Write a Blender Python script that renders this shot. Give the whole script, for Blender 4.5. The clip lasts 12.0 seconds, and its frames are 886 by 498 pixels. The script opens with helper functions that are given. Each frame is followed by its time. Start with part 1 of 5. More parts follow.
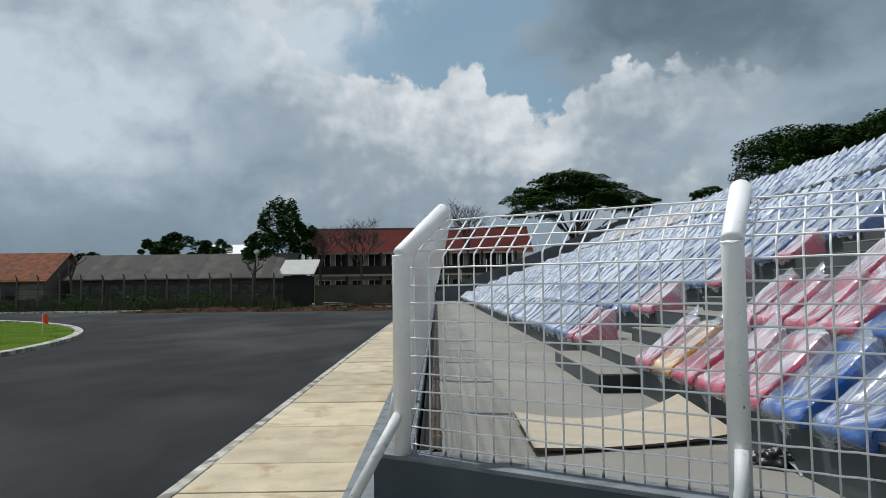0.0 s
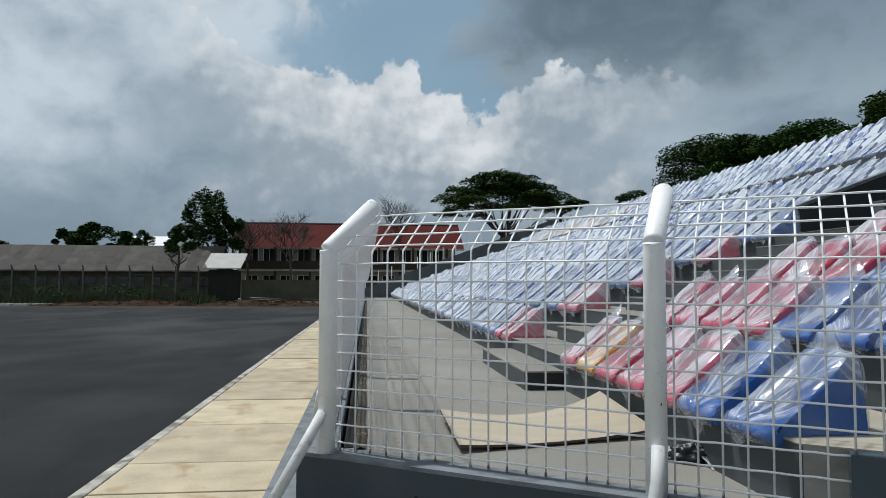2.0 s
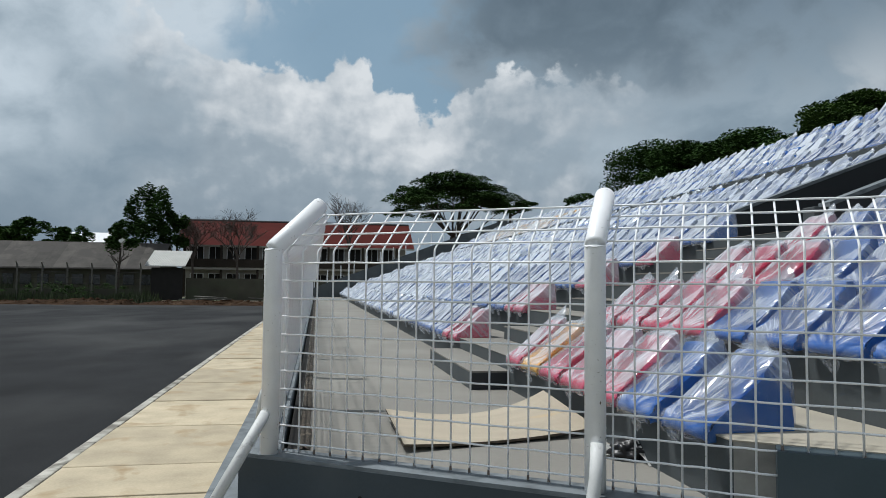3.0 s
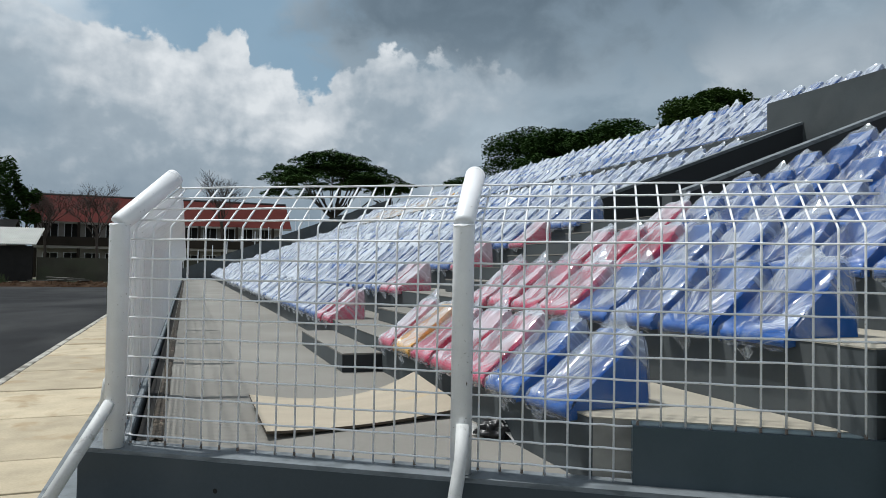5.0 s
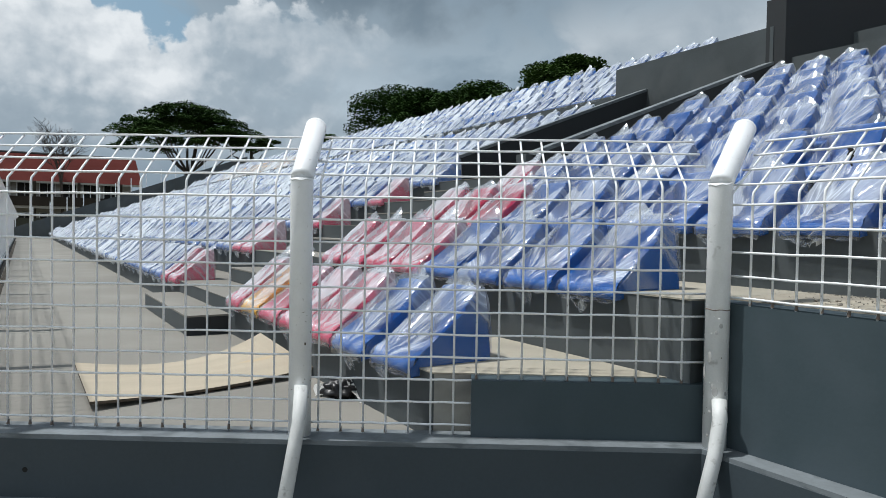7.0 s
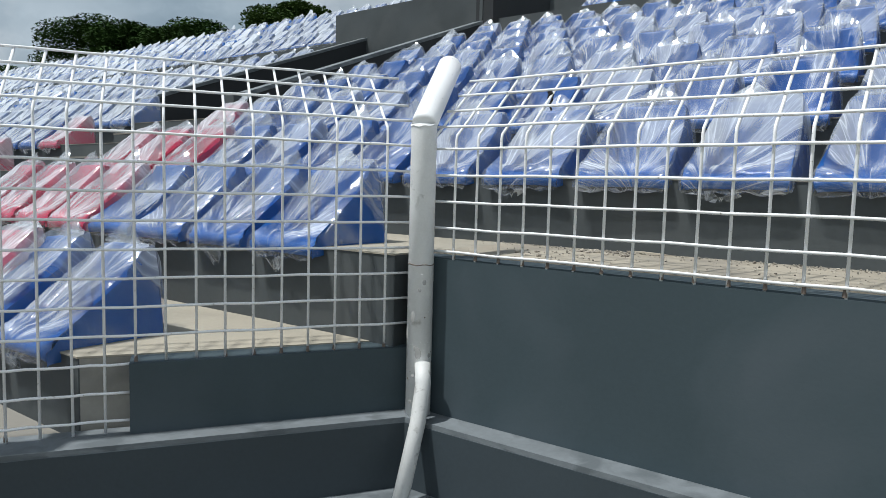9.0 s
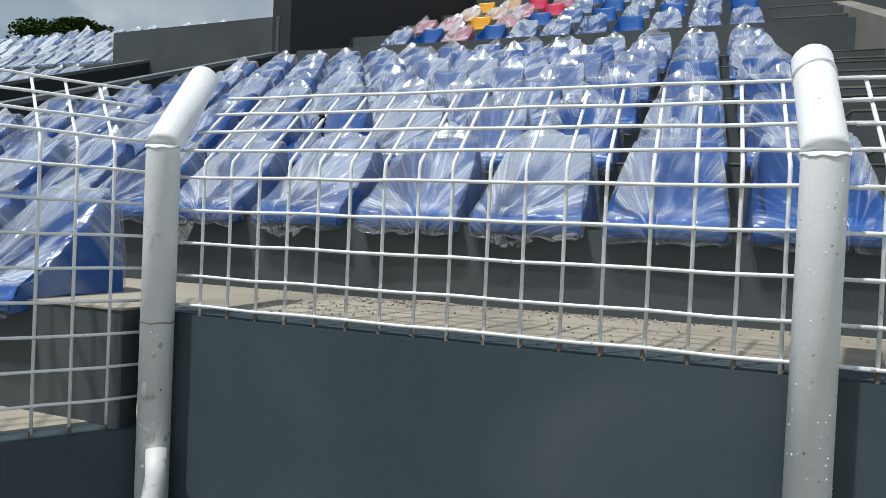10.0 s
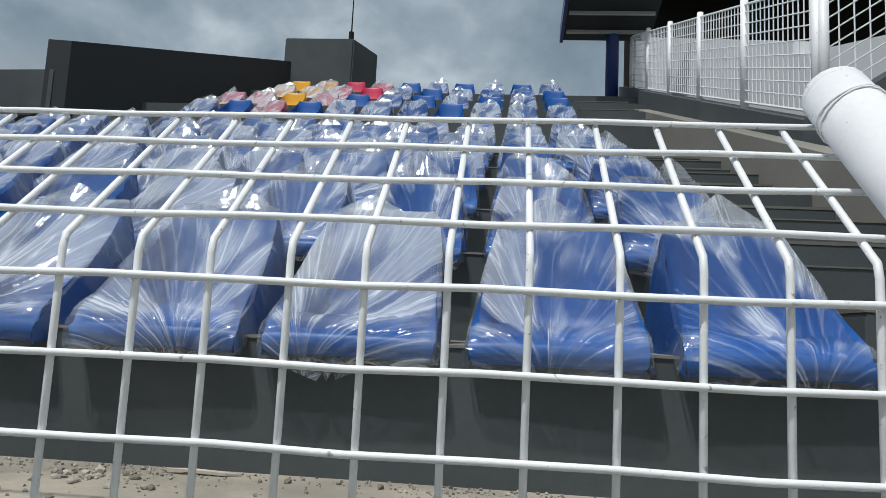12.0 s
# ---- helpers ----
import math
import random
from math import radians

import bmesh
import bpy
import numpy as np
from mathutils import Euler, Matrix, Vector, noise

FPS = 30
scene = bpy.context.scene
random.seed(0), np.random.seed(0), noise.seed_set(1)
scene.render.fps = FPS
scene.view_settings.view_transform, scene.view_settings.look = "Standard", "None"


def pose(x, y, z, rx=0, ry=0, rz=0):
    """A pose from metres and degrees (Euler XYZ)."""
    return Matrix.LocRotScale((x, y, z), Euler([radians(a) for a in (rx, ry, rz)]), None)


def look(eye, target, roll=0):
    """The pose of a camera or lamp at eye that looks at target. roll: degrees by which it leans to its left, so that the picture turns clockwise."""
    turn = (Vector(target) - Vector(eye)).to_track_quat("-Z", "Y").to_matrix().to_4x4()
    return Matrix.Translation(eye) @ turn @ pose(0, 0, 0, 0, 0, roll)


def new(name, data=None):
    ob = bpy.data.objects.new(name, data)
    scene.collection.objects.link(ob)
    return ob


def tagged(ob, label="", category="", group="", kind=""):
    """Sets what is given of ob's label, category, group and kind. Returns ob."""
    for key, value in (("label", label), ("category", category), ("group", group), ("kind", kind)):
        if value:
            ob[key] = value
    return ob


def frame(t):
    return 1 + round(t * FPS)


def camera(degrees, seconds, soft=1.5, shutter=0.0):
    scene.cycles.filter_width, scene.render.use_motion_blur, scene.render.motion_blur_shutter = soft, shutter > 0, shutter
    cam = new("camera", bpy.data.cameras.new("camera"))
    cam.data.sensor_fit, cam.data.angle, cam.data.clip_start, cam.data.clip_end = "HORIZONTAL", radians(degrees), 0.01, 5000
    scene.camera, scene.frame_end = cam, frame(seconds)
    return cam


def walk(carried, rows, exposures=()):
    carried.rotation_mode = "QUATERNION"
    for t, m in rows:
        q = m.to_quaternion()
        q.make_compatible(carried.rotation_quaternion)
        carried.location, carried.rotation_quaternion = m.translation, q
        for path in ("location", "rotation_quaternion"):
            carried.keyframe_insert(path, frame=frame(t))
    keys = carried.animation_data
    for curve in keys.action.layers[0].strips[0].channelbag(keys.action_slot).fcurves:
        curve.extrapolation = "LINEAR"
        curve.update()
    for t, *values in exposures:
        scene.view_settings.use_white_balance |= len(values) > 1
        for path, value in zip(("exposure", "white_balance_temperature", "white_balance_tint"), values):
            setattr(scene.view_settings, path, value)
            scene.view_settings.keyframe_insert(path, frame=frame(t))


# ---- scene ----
cam = camera(65.3, 12.0, soft=0.6)

PATH = [
    (0, (-0.086, -0.072, 1.504), (-0.067, 1.924, 1.617), -0.7),
    (0.5, (-0.083, -0.072, 1.506), (-0.063, 1.924, 1.619), -0.6),
    (1, (-0.076, -0.06, 1.499), (-0.022, 1.936, 1.612), -0.2),
    (1.5, (-0.067, -0.043, 1.5), (0.067, 1.95, 1.606), -0.0),
    (2, (-0.073, -0.052, 1.502), (0.144, 1.934, 1.606), 0.2),
    (2.5, (-0.069, -0.052, 1.502), (0.215, 1.924, 1.617), 0.5),
    (3, (-0.055, -0.074, 1.503), (0.304, 1.891, 1.608), 0.6),
    (5, (0.031, 0.025, 1.493), (0.725, 1.899, 1.55), 0.9),
    (5.5, (0.049, 0.029, 1.492), (0.819, 1.874, 1.53), 0.9),
    (6, (0.069, 0.033, 1.49), (0.909, 1.848, 1.504), 1.0),
    (6.5, (0.118, 0.03, 1.489), (1.048, 1.801, 1.469), 0.8),
    (8.5, (0.442, 0.257, 1.449), (1.900, 1.617, 1.291), 1.8),
    (9, (0.606, 0.304, 1.455), (2.211, 1.485, 1.282), 1.5),
    (9.5, (0.814, 0.337, 1.460), (2.548, 1.325, 1.321), 2.1),
    (10, (1.028, 0.407, 1.465), (2.902, 1.105, 1.424), 2.5),
    (10.5, (1.237, 0.468, 1.472), (3.194, 0.875, 1.513), 2.6),
    (11, (1.492, 0.497, 1.482), (3.465, 0.803, 1.609), 3.1),
    (11.5, (1.725, 0.587, 1.481), (3.697, 0.860, 1.669), 3.0),
    (12, (1.907, 0.658, 1.554), (3.884, 0.839, 1.791), 2.8),
]
walk(cam, [(t, look(eye, target, roll)) for t, eye, target, roll in PATH],
     exposures=[(0, -0.43, 6130, 8), (3.0, -0.45, 6130, 8), (6.0, -0.31, 6150, 8), (8.5, -0.22, 6180, 8), (9.2, -0.24, 6180, 8), (10.0, -0.33, 6180, 8), (11, -0.42, 6180, 8), (12, -0.56, 6180, 8)])

# ---- world, sun, exposure ----
SUN_EL, SUN_AZ = 66.0, (-0.80, 0.60)      # the sun stands to the north-west, fairly high
sun_h = Vector((SUN_AZ[0], SUN_AZ[1], 0)).normalized()
sun_dir = sun_h * math.cos(radians(SUN_EL)) + Vector((0, 0, math.sin(radians(SUN_EL))))
sun_data = bpy.data.lights.new("sun", "SUN")
sun_data.energy, sun_data.angle, sun_data.color = 4.7, radians(1.7), (1.0, 0.965, 0.91)
sun_ob = new("sun", sun_data)
sun_ob.rotation_euler = sun_dir.to_track_quat("Z", "Y").to_euler()
scene.view_settings.exposure = 0.0

world = bpy.data.worlds.new("sky")
scene.world = world
world.use_nodes = True
wn, wl = world.node_tree.nodes, world.node_tree.links
wn.clear()


def wnode(kind, **settings):
    n = wn.new(kind)
    for key, value in settings.items():
        n.inputs[key].default_value = value
    return n


def wmath(op, a, b=None, clamp=False):
    n = wn.new("ShaderNodeMath")
    n.operation, n.use_clamp = op, clamp
    for k, v in enumerate((a, b)):
        if v is None:
            continue
        if isinstance(v, (int, float)):
            n.inputs[k].default_value = v
        else:
            wl.new(v, n.inputs[k])
    return n.outputs[0]


def wramp(fac, stops):
    n = wn.new("ShaderNodeValToRGB")
    els = n.color_ramp.elements
    while len(els) < len(stops):
        els.new(0.5)
    for e, (p, c) in zip(els, stops):
        e.position, e.color = p, (*c, 1)
    wl.new(fac, n.inputs[0])
    return n.outputs[0]


def wmix(fac, a, b):
    n = wn.new("ShaderNodeMix")
    n.data_type = "RGBA"
    if isinstance(fac, (int, float)):
        n.inputs[0].default_value = fac
    else:
        wl.new(fac, n.inputs[0])
    for k, v in ((6, a), (7, b)):
        if isinstance(v, tuple):
            n.inputs[k].default_value = (*v, 1)
        else:
            wl.new(v, n.inputs[k])
    return n.outputs[2]


sky = wn.new("ShaderNodeTexSky")
sky.sky_type, sky.sun_disc = "NISHITA", False
sky.sun_elevation, sky.sun_rotation = radians(SUN_EL), math.atan2(sun_h.x, sun_h.y)
sky.air_density, sky.dust_density = 1.0, 1.5
coord = wn.new("ShaderNodeTexCoord")
direction = coord.outputs["Generated"]
split = wn.new("ShaderNodeSeparateXYZ")
wl.new(direction, split.inputs[0])
az = wmath("MULTIPLY", wmath("ARCTAN2", split.outputs[0], split.outputs[1]), 57.2958)      # degrees east of north
el = wmath("MULTIPLY", wmath("ARCSINE", split.outputs[2]), 57.2958)
plane = wn.new("ShaderNodeCombineXYZ")
wl.new(wmath("MULTIPLY", az, 0.1), plane.inputs[0])
wl.new(wmath("MULTIPLY", el, 0.1), plane.inputs[1])


def wnoise(scale, detail, rough, distort=0.0, stretch=(1, 1, 1), shift=(0, 0, 0)):
    mp = wn.new("ShaderNodeMapping")
    mp.inputs["Scale"].default_value, mp.inputs["Location"].default_value = stretch, shift
    wl.new(plane.outputs[0], mp.inputs["Vector"])
    t = wnode("ShaderNodeTexNoise", Scale=scale, Detail=detail, Roughness=rough, Distortion=distort)
    wl.new(mp.outputs[0], t.inputs["Vector"])
    return t.outputs[0]


def step_up(value, lo, hi):
    m = wn.new("ShaderNodeMapRange")
    m.interpolation_type = "SMOOTHSTEP"
    m.inputs[1].default_value, m.inputs[2].default_value = lo, hi
    wl.new(value, m.inputs[0])
    return m.outputs[0]


def both(a, b):
    return wmath("MULTIPLY", a, b)


soft = wnoise(0.62, 6, 0.44, 0.3, (1.0, 1.6, 1.0), (3.1, 0.4, 0))
puff = wnoise(1.9, 9, 0.56, 0.25, (1.0, 1.25, 1.0), (1.7, 5.2, 0))
lumps = wnoise(3.4, 6, 0.50, 0.1, (1.0, 1.1, 1.0), (7.7, 2.2, 0))
lumps_lit = wnoise(3.4, 6, 0.50, 0.1, (1.0, 1.1, 1.0), (7.755, 2.135, 0))      # the same lumps a little nearer to the sun
billow = wnoise(9.0, 4, 0.45, 0.2, (1.0, 1.1, 1.0), (2.1, 8.3, 0))
relief = wmath("SUBTRACT", lumps, lumps_lit)
mixed = wmath("ADD", wmath("MULTIPLY", soft, 0.65), wmath("MULTIPLY", puff, 0.35))
# soft broken cloud all round
lift = wmath("MULTIPLY", step_up(az, 8.0, -12.0), 0.165)
veil = wramp(wmath("ADD", mixed, both(lift, step_up(el, 5.0, 13.0))), [(0.36, (0.27, 0.345, 0.415)), (0.47, (0.355, 0.44, 0.51)), (0.56, (0.48, 0.565, 0.63)), (0.68, (0.76, 0.84, 0.90))])
colour = veil
# a gap of blue over the towering cloud
blue = wn.new("ShaderNodeVectorMath")
blue.operation = "SCALE"
wl.new(sky.outputs[0], blue.inputs[0])
blue.inputs["Scale"].default_value = 0.09
haze_blue = wmix(0.80, blue.outputs[0], (0.36, 0.525, 0.65))
wob = wmath("MULTIPLY", wmath("SUBTRACT", puff, 0.5), 26.0)
in_gap = both(step_up(wmath("ADD", az, wob), -12.0, -3.0), step_up(wmath("ADD", az, wob), 15.0, 7.0))
in_gap = both(in_gap, step_up(wmath("ADD", el, wob), 40.0, 27.0))
colour = wmix(wmath("MULTIPLY", in_gap, 0.9), colour, haze_blue)
# white cloud drifting into the gap
drift = both(both(step_up(wmath("ADD", az, wob), -22.0, -13.0), step_up(wmath("ADD", az, wob), -1.0, -6.0)), step_up(wmath("ADD", el, wmath("MULTIPLY", wob, 0.6)), 20.0, 22.5))
colour = wmix(drift, colour, wramp(puff, [(0.35, (0.45, 0.53, 0.60)), (0.55, (0.80, 0.84, 0.87))]))
# the dark rain cloud to the east of it
wob2 = wmath("MULTIPLY", wmath("SUBTRACT", mixed, 0.5), 42.0)
dark = both(step_up(wmath("ADD", az, wob2), 7.0, 17.0), step_up(wmath("ADD", el, wob2), 14.0, 22.0))
dark = both(dark, step_up(wmath("ADD", az, wob2), 50.0, 37.0))
colour = wmix(wmath("MULTIPLY", dark, 0.93), colour, wramp(mixed, [(0.36, (0.088, 0.125, 0.162)), (0.62, (0.205, 0.268, 0.325))]))
# the towering cloud: a lumpy top edge, white there, greyer below
edge = wn.new("ShaderNodeFloatCurve")
wl.new(wmath("DIVIDE", wmath("ADD", az, 30.0), 60.0), edge.inputs["Value"])
curve = edge.mapping.curves[0]
TOP = [(-30, 29), (-20, 25), (-13, 20.5), (-8, 17.8), (-4, 17.6), (-0.5, 16.8), (1.4, 18.2), (3.8, 18.0), (4.8, 16.2), (7.4, 15.6), (8.4, 14.6), (10.2, 14.4), (11.5, 16.0), (17, 17.5), (30, 15)]
while len(curve.points) < len(TOP):
    curve.points.new(0.5, 0.5)
for p, (a_, e_) in zip(curve.points, TOP):
    p.location = ((a_ + 30) / 60, e_ / 40)
edge.mapping.update()
top_el = wmath("ADD", wmath("MULTIPLY", edge.outputs[0], 40.0), wmath("ADD", wmath("MULTIPLY", wmath("SUBTRACT", lumps, 0.5), 5.0), wmath("MULTIPLY", wmath("SUBTRACT", billow, 0.5), 2.2)))
depth = wmath("SUBTRACT", top_el, el)
body_c = wmath("ADD", wmath("MULTIPLY", wmath("MINIMUM", depth, 7.5), -0.030), wmath("ADD", wmath("MULTIPLY", lumps, 0.45), wmath("ADD", wmath("MULTIPLY", soft, 0.72), wmath("MULTIPLY", relief, 0.38))))
cumulus = wramp(body_c, [(0.14, (0.37, 0.44, 0.50)), (0.34, (0.46, 0.53, 0.585)), (0.50, (0.70, 0.74, 0.77)), (0.66, (0.97, 0.98, 0.98))])
in_tower = both(step_up(depth, 0.0, 0.7), both(step_up(wmath("ADD", az, wob), -19.0, -7.0), step_up(wmath("ADD", az, wob), 30.0, 13.0)))
colour = wmix(in_tower, colour, cumulus)
# a paler break below the rain cloud
pale = both(both(step_up(wmath("ADD", az, wob), 38.0, 46.0), step_up(wmath("ADD", az, wob), 66.0, 58.0)), both(step_up(wmath("ADD", el, wmath("MULTIPLY", wob2, 0.5)), 7.0, 11.0), step_up(wmath("ADD", el, wmath("MULTIPLY", wob2, 0.5)), 19.0, 15.0)))
colour = wmix(wmath("MULTIPLY", pale, 0.8), colour, wramp(mixed, [(0.36, (0.36, 0.43, 0.49)), (0.55, (0.66, 0.70, 0.73))]))
# haze near the horizon
colour = wmix(wmath("MULTIPLY", step_up(el, 10.0, 2.0), 0.80), colour, (0.275, 0.345, 0.41))
# unseen sky overhead, darkened to cut the fill light
colour = wmix(wmath("MULTIPLY", step_up(el, 30.0, 55.0), 0.85), colour, (0.095, 0.125, 0.158))
# unseen high northern sky, brightened to give the seat film its sheen
away = wn.new("ShaderNodeMath")
away.operation = "ABSOLUTE"
wl.new(az, away.inputs[0])
high_north = both(both(step_up(el, 32.0, 42.0), step_up(el, 78.0, 60.0)), step_up(away.outputs[0], 75.0, 40.0))
colour = wmix(wmath("MULTIPLY", high_north, 0.85), colour, (0.60, 0.67, 0.74))
# unseen western sky round the sun, brightened as fill for west-facing sides
west = both(both(step_up(az, -50.0, -80.0), step_up(az, -160.0, -135.0)), step_up(el, 70.0, 45.0))
colour = wmix(wmath("MULTIPLY", west, 0.75), colour, (0.74, 0.79, 0.84))
# unseen southern sky, brightened as fill for shaded sides facing south
south = wn.new("ShaderNodeMath")
south.operation = "ABSOLUTE"
wl.new(az, south.inputs[0])
colour = wmix(wmath("MULTIPLY", step_up(south.outputs[0], 112.0, 145.0), 0.80), colour, (0.68, 0.73, 0.78))
back = wn.new("ShaderNodeBackground")
wl.new(colour, back.inputs[0])
back.inputs[1].default_value = 1.0
wout = wn.new("ShaderNodeOutputWorld")
wl.new(back.outputs[0], wout.inputs[0])


# ---- materials ----
def material(name, base, rough=0.7, metal=0.0, vary=0.12, scale=1.5, grain=60.0, bump=0.15, stain=None, stain_at=(0.55, 0.75), stain_scale=0.8,
             per_object=0.0, island=False, spec=0.5, stretch=(1, 1, 1)):
    """A procedural surface: a base colour that varies at two scales, stains with a shape of their own, and fine relief."""
    m = bpy.data.materials.new(name)
    m.use_nodes = True
    n, l = m.node_tree.nodes, m.node_tree.links
    bsdf = n["Principled BSDF"]
    bsdf.inputs["Roughness"].default_value, bsdf.inputs["Metallic"].default_value = rough, metal
    bsdf.inputs["Specular IOR Level"].default_value = spec
    tc = n.new("ShaderNodeTexCoord")
    mp = n.new("ShaderNodeMapping")
    mp.inputs["Scale"].default_value = stretch
    geo = n.new("ShaderNodeNewGeometry")
    l.new(geo.outputs["Position"], mp.inputs["Vector"])
    wide, small = n.new("ShaderNodeTexNoise"), n.new("ShaderNodeTexNoise")
    for t, s, d in ((wide, scale, 6), (small, grain, 3)):
        t.inputs["Scale"].default_value, t.inputs["Detail"].default_value = s, d
        l.new(mp.outputs[0], t.inputs["Vector"])
    both = n.new("ShaderNodeMath")
    both.operation = "MULTIPLY_ADD"
    both.inputs[1].default_value = 0.35
    l.new(small.outputs[0], both.inputs[0])
    l.new(wide.outputs[0], both.inputs[2])
    gain = n.new("ShaderNodeMapRange")
    gain.inputs[1].default_value, gain.inputs[2].default_value = 0.4, 0.95
    gain.inputs[3].default_value, gain.inputs[4].default_value = 1 - vary, 1 + vary
    l.new(both.outputs[0], gain.inputs[0])
    value = gain.outputs[0]
    if per_object or island:
        src = geo.outputs["Random Per Island"] if island else n.new("ShaderNodeObjectInfo").outputs["Random"]
        r = n.new("ShaderNodeMapRange")
        r.inputs[3].default_value, r.inputs[4].default_value = 1 - (per_object or 0.2), 1 + (per_object or 0.2)
        l.new(src, r.inputs[0])
        mul = n.new("ShaderNodeMath")
        mul.operation = "MULTIPLY"
        l.new(value, mul.inputs[0])
        l.new(r.outputs[0], mul.inputs[1])
        value = mul.outputs[0]
    tint = n.new("ShaderNodeVectorMath")
    tint.operation = "SCALE"
    tint.inputs[0].default_value = base
    l.new(value, tint.inputs["Scale"])
    col = tint.outputs[0]
    if stain:
        st = n.new("ShaderNodeTexNoise")
        st.inputs["Scale"].default_value, st.inputs["Detail"].default_value, st.inputs["Distortion"].default_value = stain_scale, 7, 0.4
        l.new(mp.outputs[0], st.inputs["Vector"])
        cut = n.new("ShaderNodeMapRange")
        cut.inputs[1].default_value, cut.inputs[2].default_value = stain_at
        l.new(st.outputs[0], cut.inputs[0])
        mix = n.new("ShaderNodeMix")
        mix.data_type = "RGBA"
        l.new(cut.outputs[0], mix.inputs[0])
        l.new(col, mix.inputs[6])
        mix.inputs[7].default_value = (*stain, 1)
        col = mix.outputs[2]
    l.new(col, bsdf.inputs["Base Color"])
    if bump:
        bp = n.new("ShaderNodeBump")
        bp.inputs["Strength"].default_value, bp.inputs["Distance"].default_value = bump, 0.01
        l.new(both.outputs[0], bp.inputs["Height"])
        l.new(bp.outputs[0], bsdf.inputs["Normal"])
    return m


def film_material(extra=0.0, far=False):
    """Thin clear wrapping: mostly see-through, milky along its folds, with sharp glints."""
    m = bpy.data.materials.new("far_film" if far else "clear_film" if extra < 0.1 else "cloudy_film")
    m.use_nodes = True
    n, l = m.node_tree.nodes, m.node_tree.links
    n.remove(n["Principled BSDF"])
    out = n["Material Output"]
    tc = n.new("ShaderNodeTexCoord")
    info = n.new("ShaderNodeObjectInfo")
    shift = n.new("ShaderNodeVectorMath")
    shift.operation = "MULTIPLY_ADD"
    l.new(info.outputs["Random"], shift.inputs[0])
    shift.inputs[1].default_value = (9, 5, 7)
    l.new(tc.outputs["Object"], shift.inputs[2])
    # folds that fan out from where the bag is gathered under the lip
    axes = n.new("ShaderNodeSeparateXYZ")
    l.new(tc.outputs["Object"], axes.inputs[0])

    def calc(op, p, q):
        m_ = n.new("ShaderNodeMath")
        m_.operation = op
        for k_, v_ in enumerate((p, q)):
            if isinstance(v_, (int, float)):
                m_.inputs[k_].default_value = v_
            else:
                l.new(v_, m_.inputs[k_])
        return m_.outputs[0]

    def spread(value, lo, hi, a, c):
        m_ = n.new("ShaderNodeMapRange")
        m_.interpolation_type = "SMOOTHSTEP"
        for k_, v_ in enumerate((lo, hi, a, c)):
            m_.inputs[k_ + 1].default_value = v_
        l.new(value, m_.inputs[0])
        return m_.outputs[0]

    def noise(vector, scale, detail, distort=0.0):
        t_ = n.new("ShaderNodeTexNoise")
        t_.inputs["Scale"].default_value, t_.inputs["Detail"].default_value, t_.inputs["Distortion"].default_value = scale, detail, distort
        l.new(vector, t_.inputs["Vector"])
        return t_.outputs[0]

    side = calc("ADD", axes.outputs[1], calc("MULTIPLY", calc("SUBTRACT", info.outputs["Random"], 0.5), 0.20))
    along = calc("ADD", calc("MULTIPLY", axes.outputs[0], 0.77), calc("MULTIPLY", axes.outputs[2], 0.64))
    fan = calc("ARCTAN2", side, calc("ADD", along, 0.115))
    # streaks run straight out from the gather: quick across the fan, slow along it
    place, streak = n.new("ShaderNodeCombineXYZ"), n.new("ShaderNodeCombineXYZ")
    for node, across, down in ((place, 2.6, 2.4), (streak, 7.0, 1.1)):
        l.new(calc("MULTIPLY", fan, across), node.inputs[0])
        l.new(calc("MULTIPLY", along, down), node.inputs[1])
        l.new(calc("MULTIPLY", info.outputs["Random"], 37.0), node.inputs[2])
    if far:
        # many bags in one mesh: creases run down each of them, at the size of the near ones
        for node, speeds in ((place, (3.0, 9.0, 3.0)), (streak, (3.0, 22.0, 3.0))):
            for k_, v_ in enumerate(speeds):
                for old in list(node.inputs[k_].links):
                    l.remove(old)
                l.new(calc("MULTIPLY", axes.outputs[k_], v_), node.inputs[k_])
    broad = noise(place.outputs[0], 1.05, 2, 0.4)
    fold = noise(streak.outputs[0], 1.0, 2, 0.25)
    fine = noise(streak.outputs[0], 3.2, 2, 0.2)

    def pleat(value, power):
        return calc("POWER", calc("SUBTRACT", 1.0, calc("MULTIPLY", calc("ABSOLUTE", calc("SUBTRACT", value, 0.5), 0.0), 2.0)), power)

    ridge = calc("ADD", calc("MULTIPLY", pleat(fold, 34.0), spread(broad, 0.40, 0.58, 0.40, 1.1)), calc("MULTIPLY", calc("MULTIPLY", pleat(fine, 22.0), 0.42), spread(broad, 0.42, 0.56, 0.10, 1.0)))
    crinkle = noise(shift.outputs[0], 34, 4)
    dent = noise(shift.outputs[0], 9, 3, 0.5)
    height = calc("ADD", calc("ADD", calc("MULTIPLY", fold, 0.75), calc("MULTIPLY", fine, 0.22)), calc("ADD", calc("MULTIPLY", crinkle, 0.10), calc("MULTIPLY", dent, 0.30)))
    bp = n.new("ShaderNodeBump")
    bp.inputs["Strength"].default_value, bp.inputs["Distance"].default_value = 0.60, 0.032
    l.new(height, bp.inputs["Height"])
    gloss = n.new("ShaderNodeBsdfGlossy")
    gloss.inputs["Roughness"].default_value = 0.12
    l.new(bp.outputs[0], gloss.inputs["Normal"])
    milk = n.new("ShaderNodeBsdfDiffuse")
    milk.inputs["Color"].default_value = (0.78, 0.83, 0.885, 1)
    soft_bp = n.new("ShaderNodeBump")
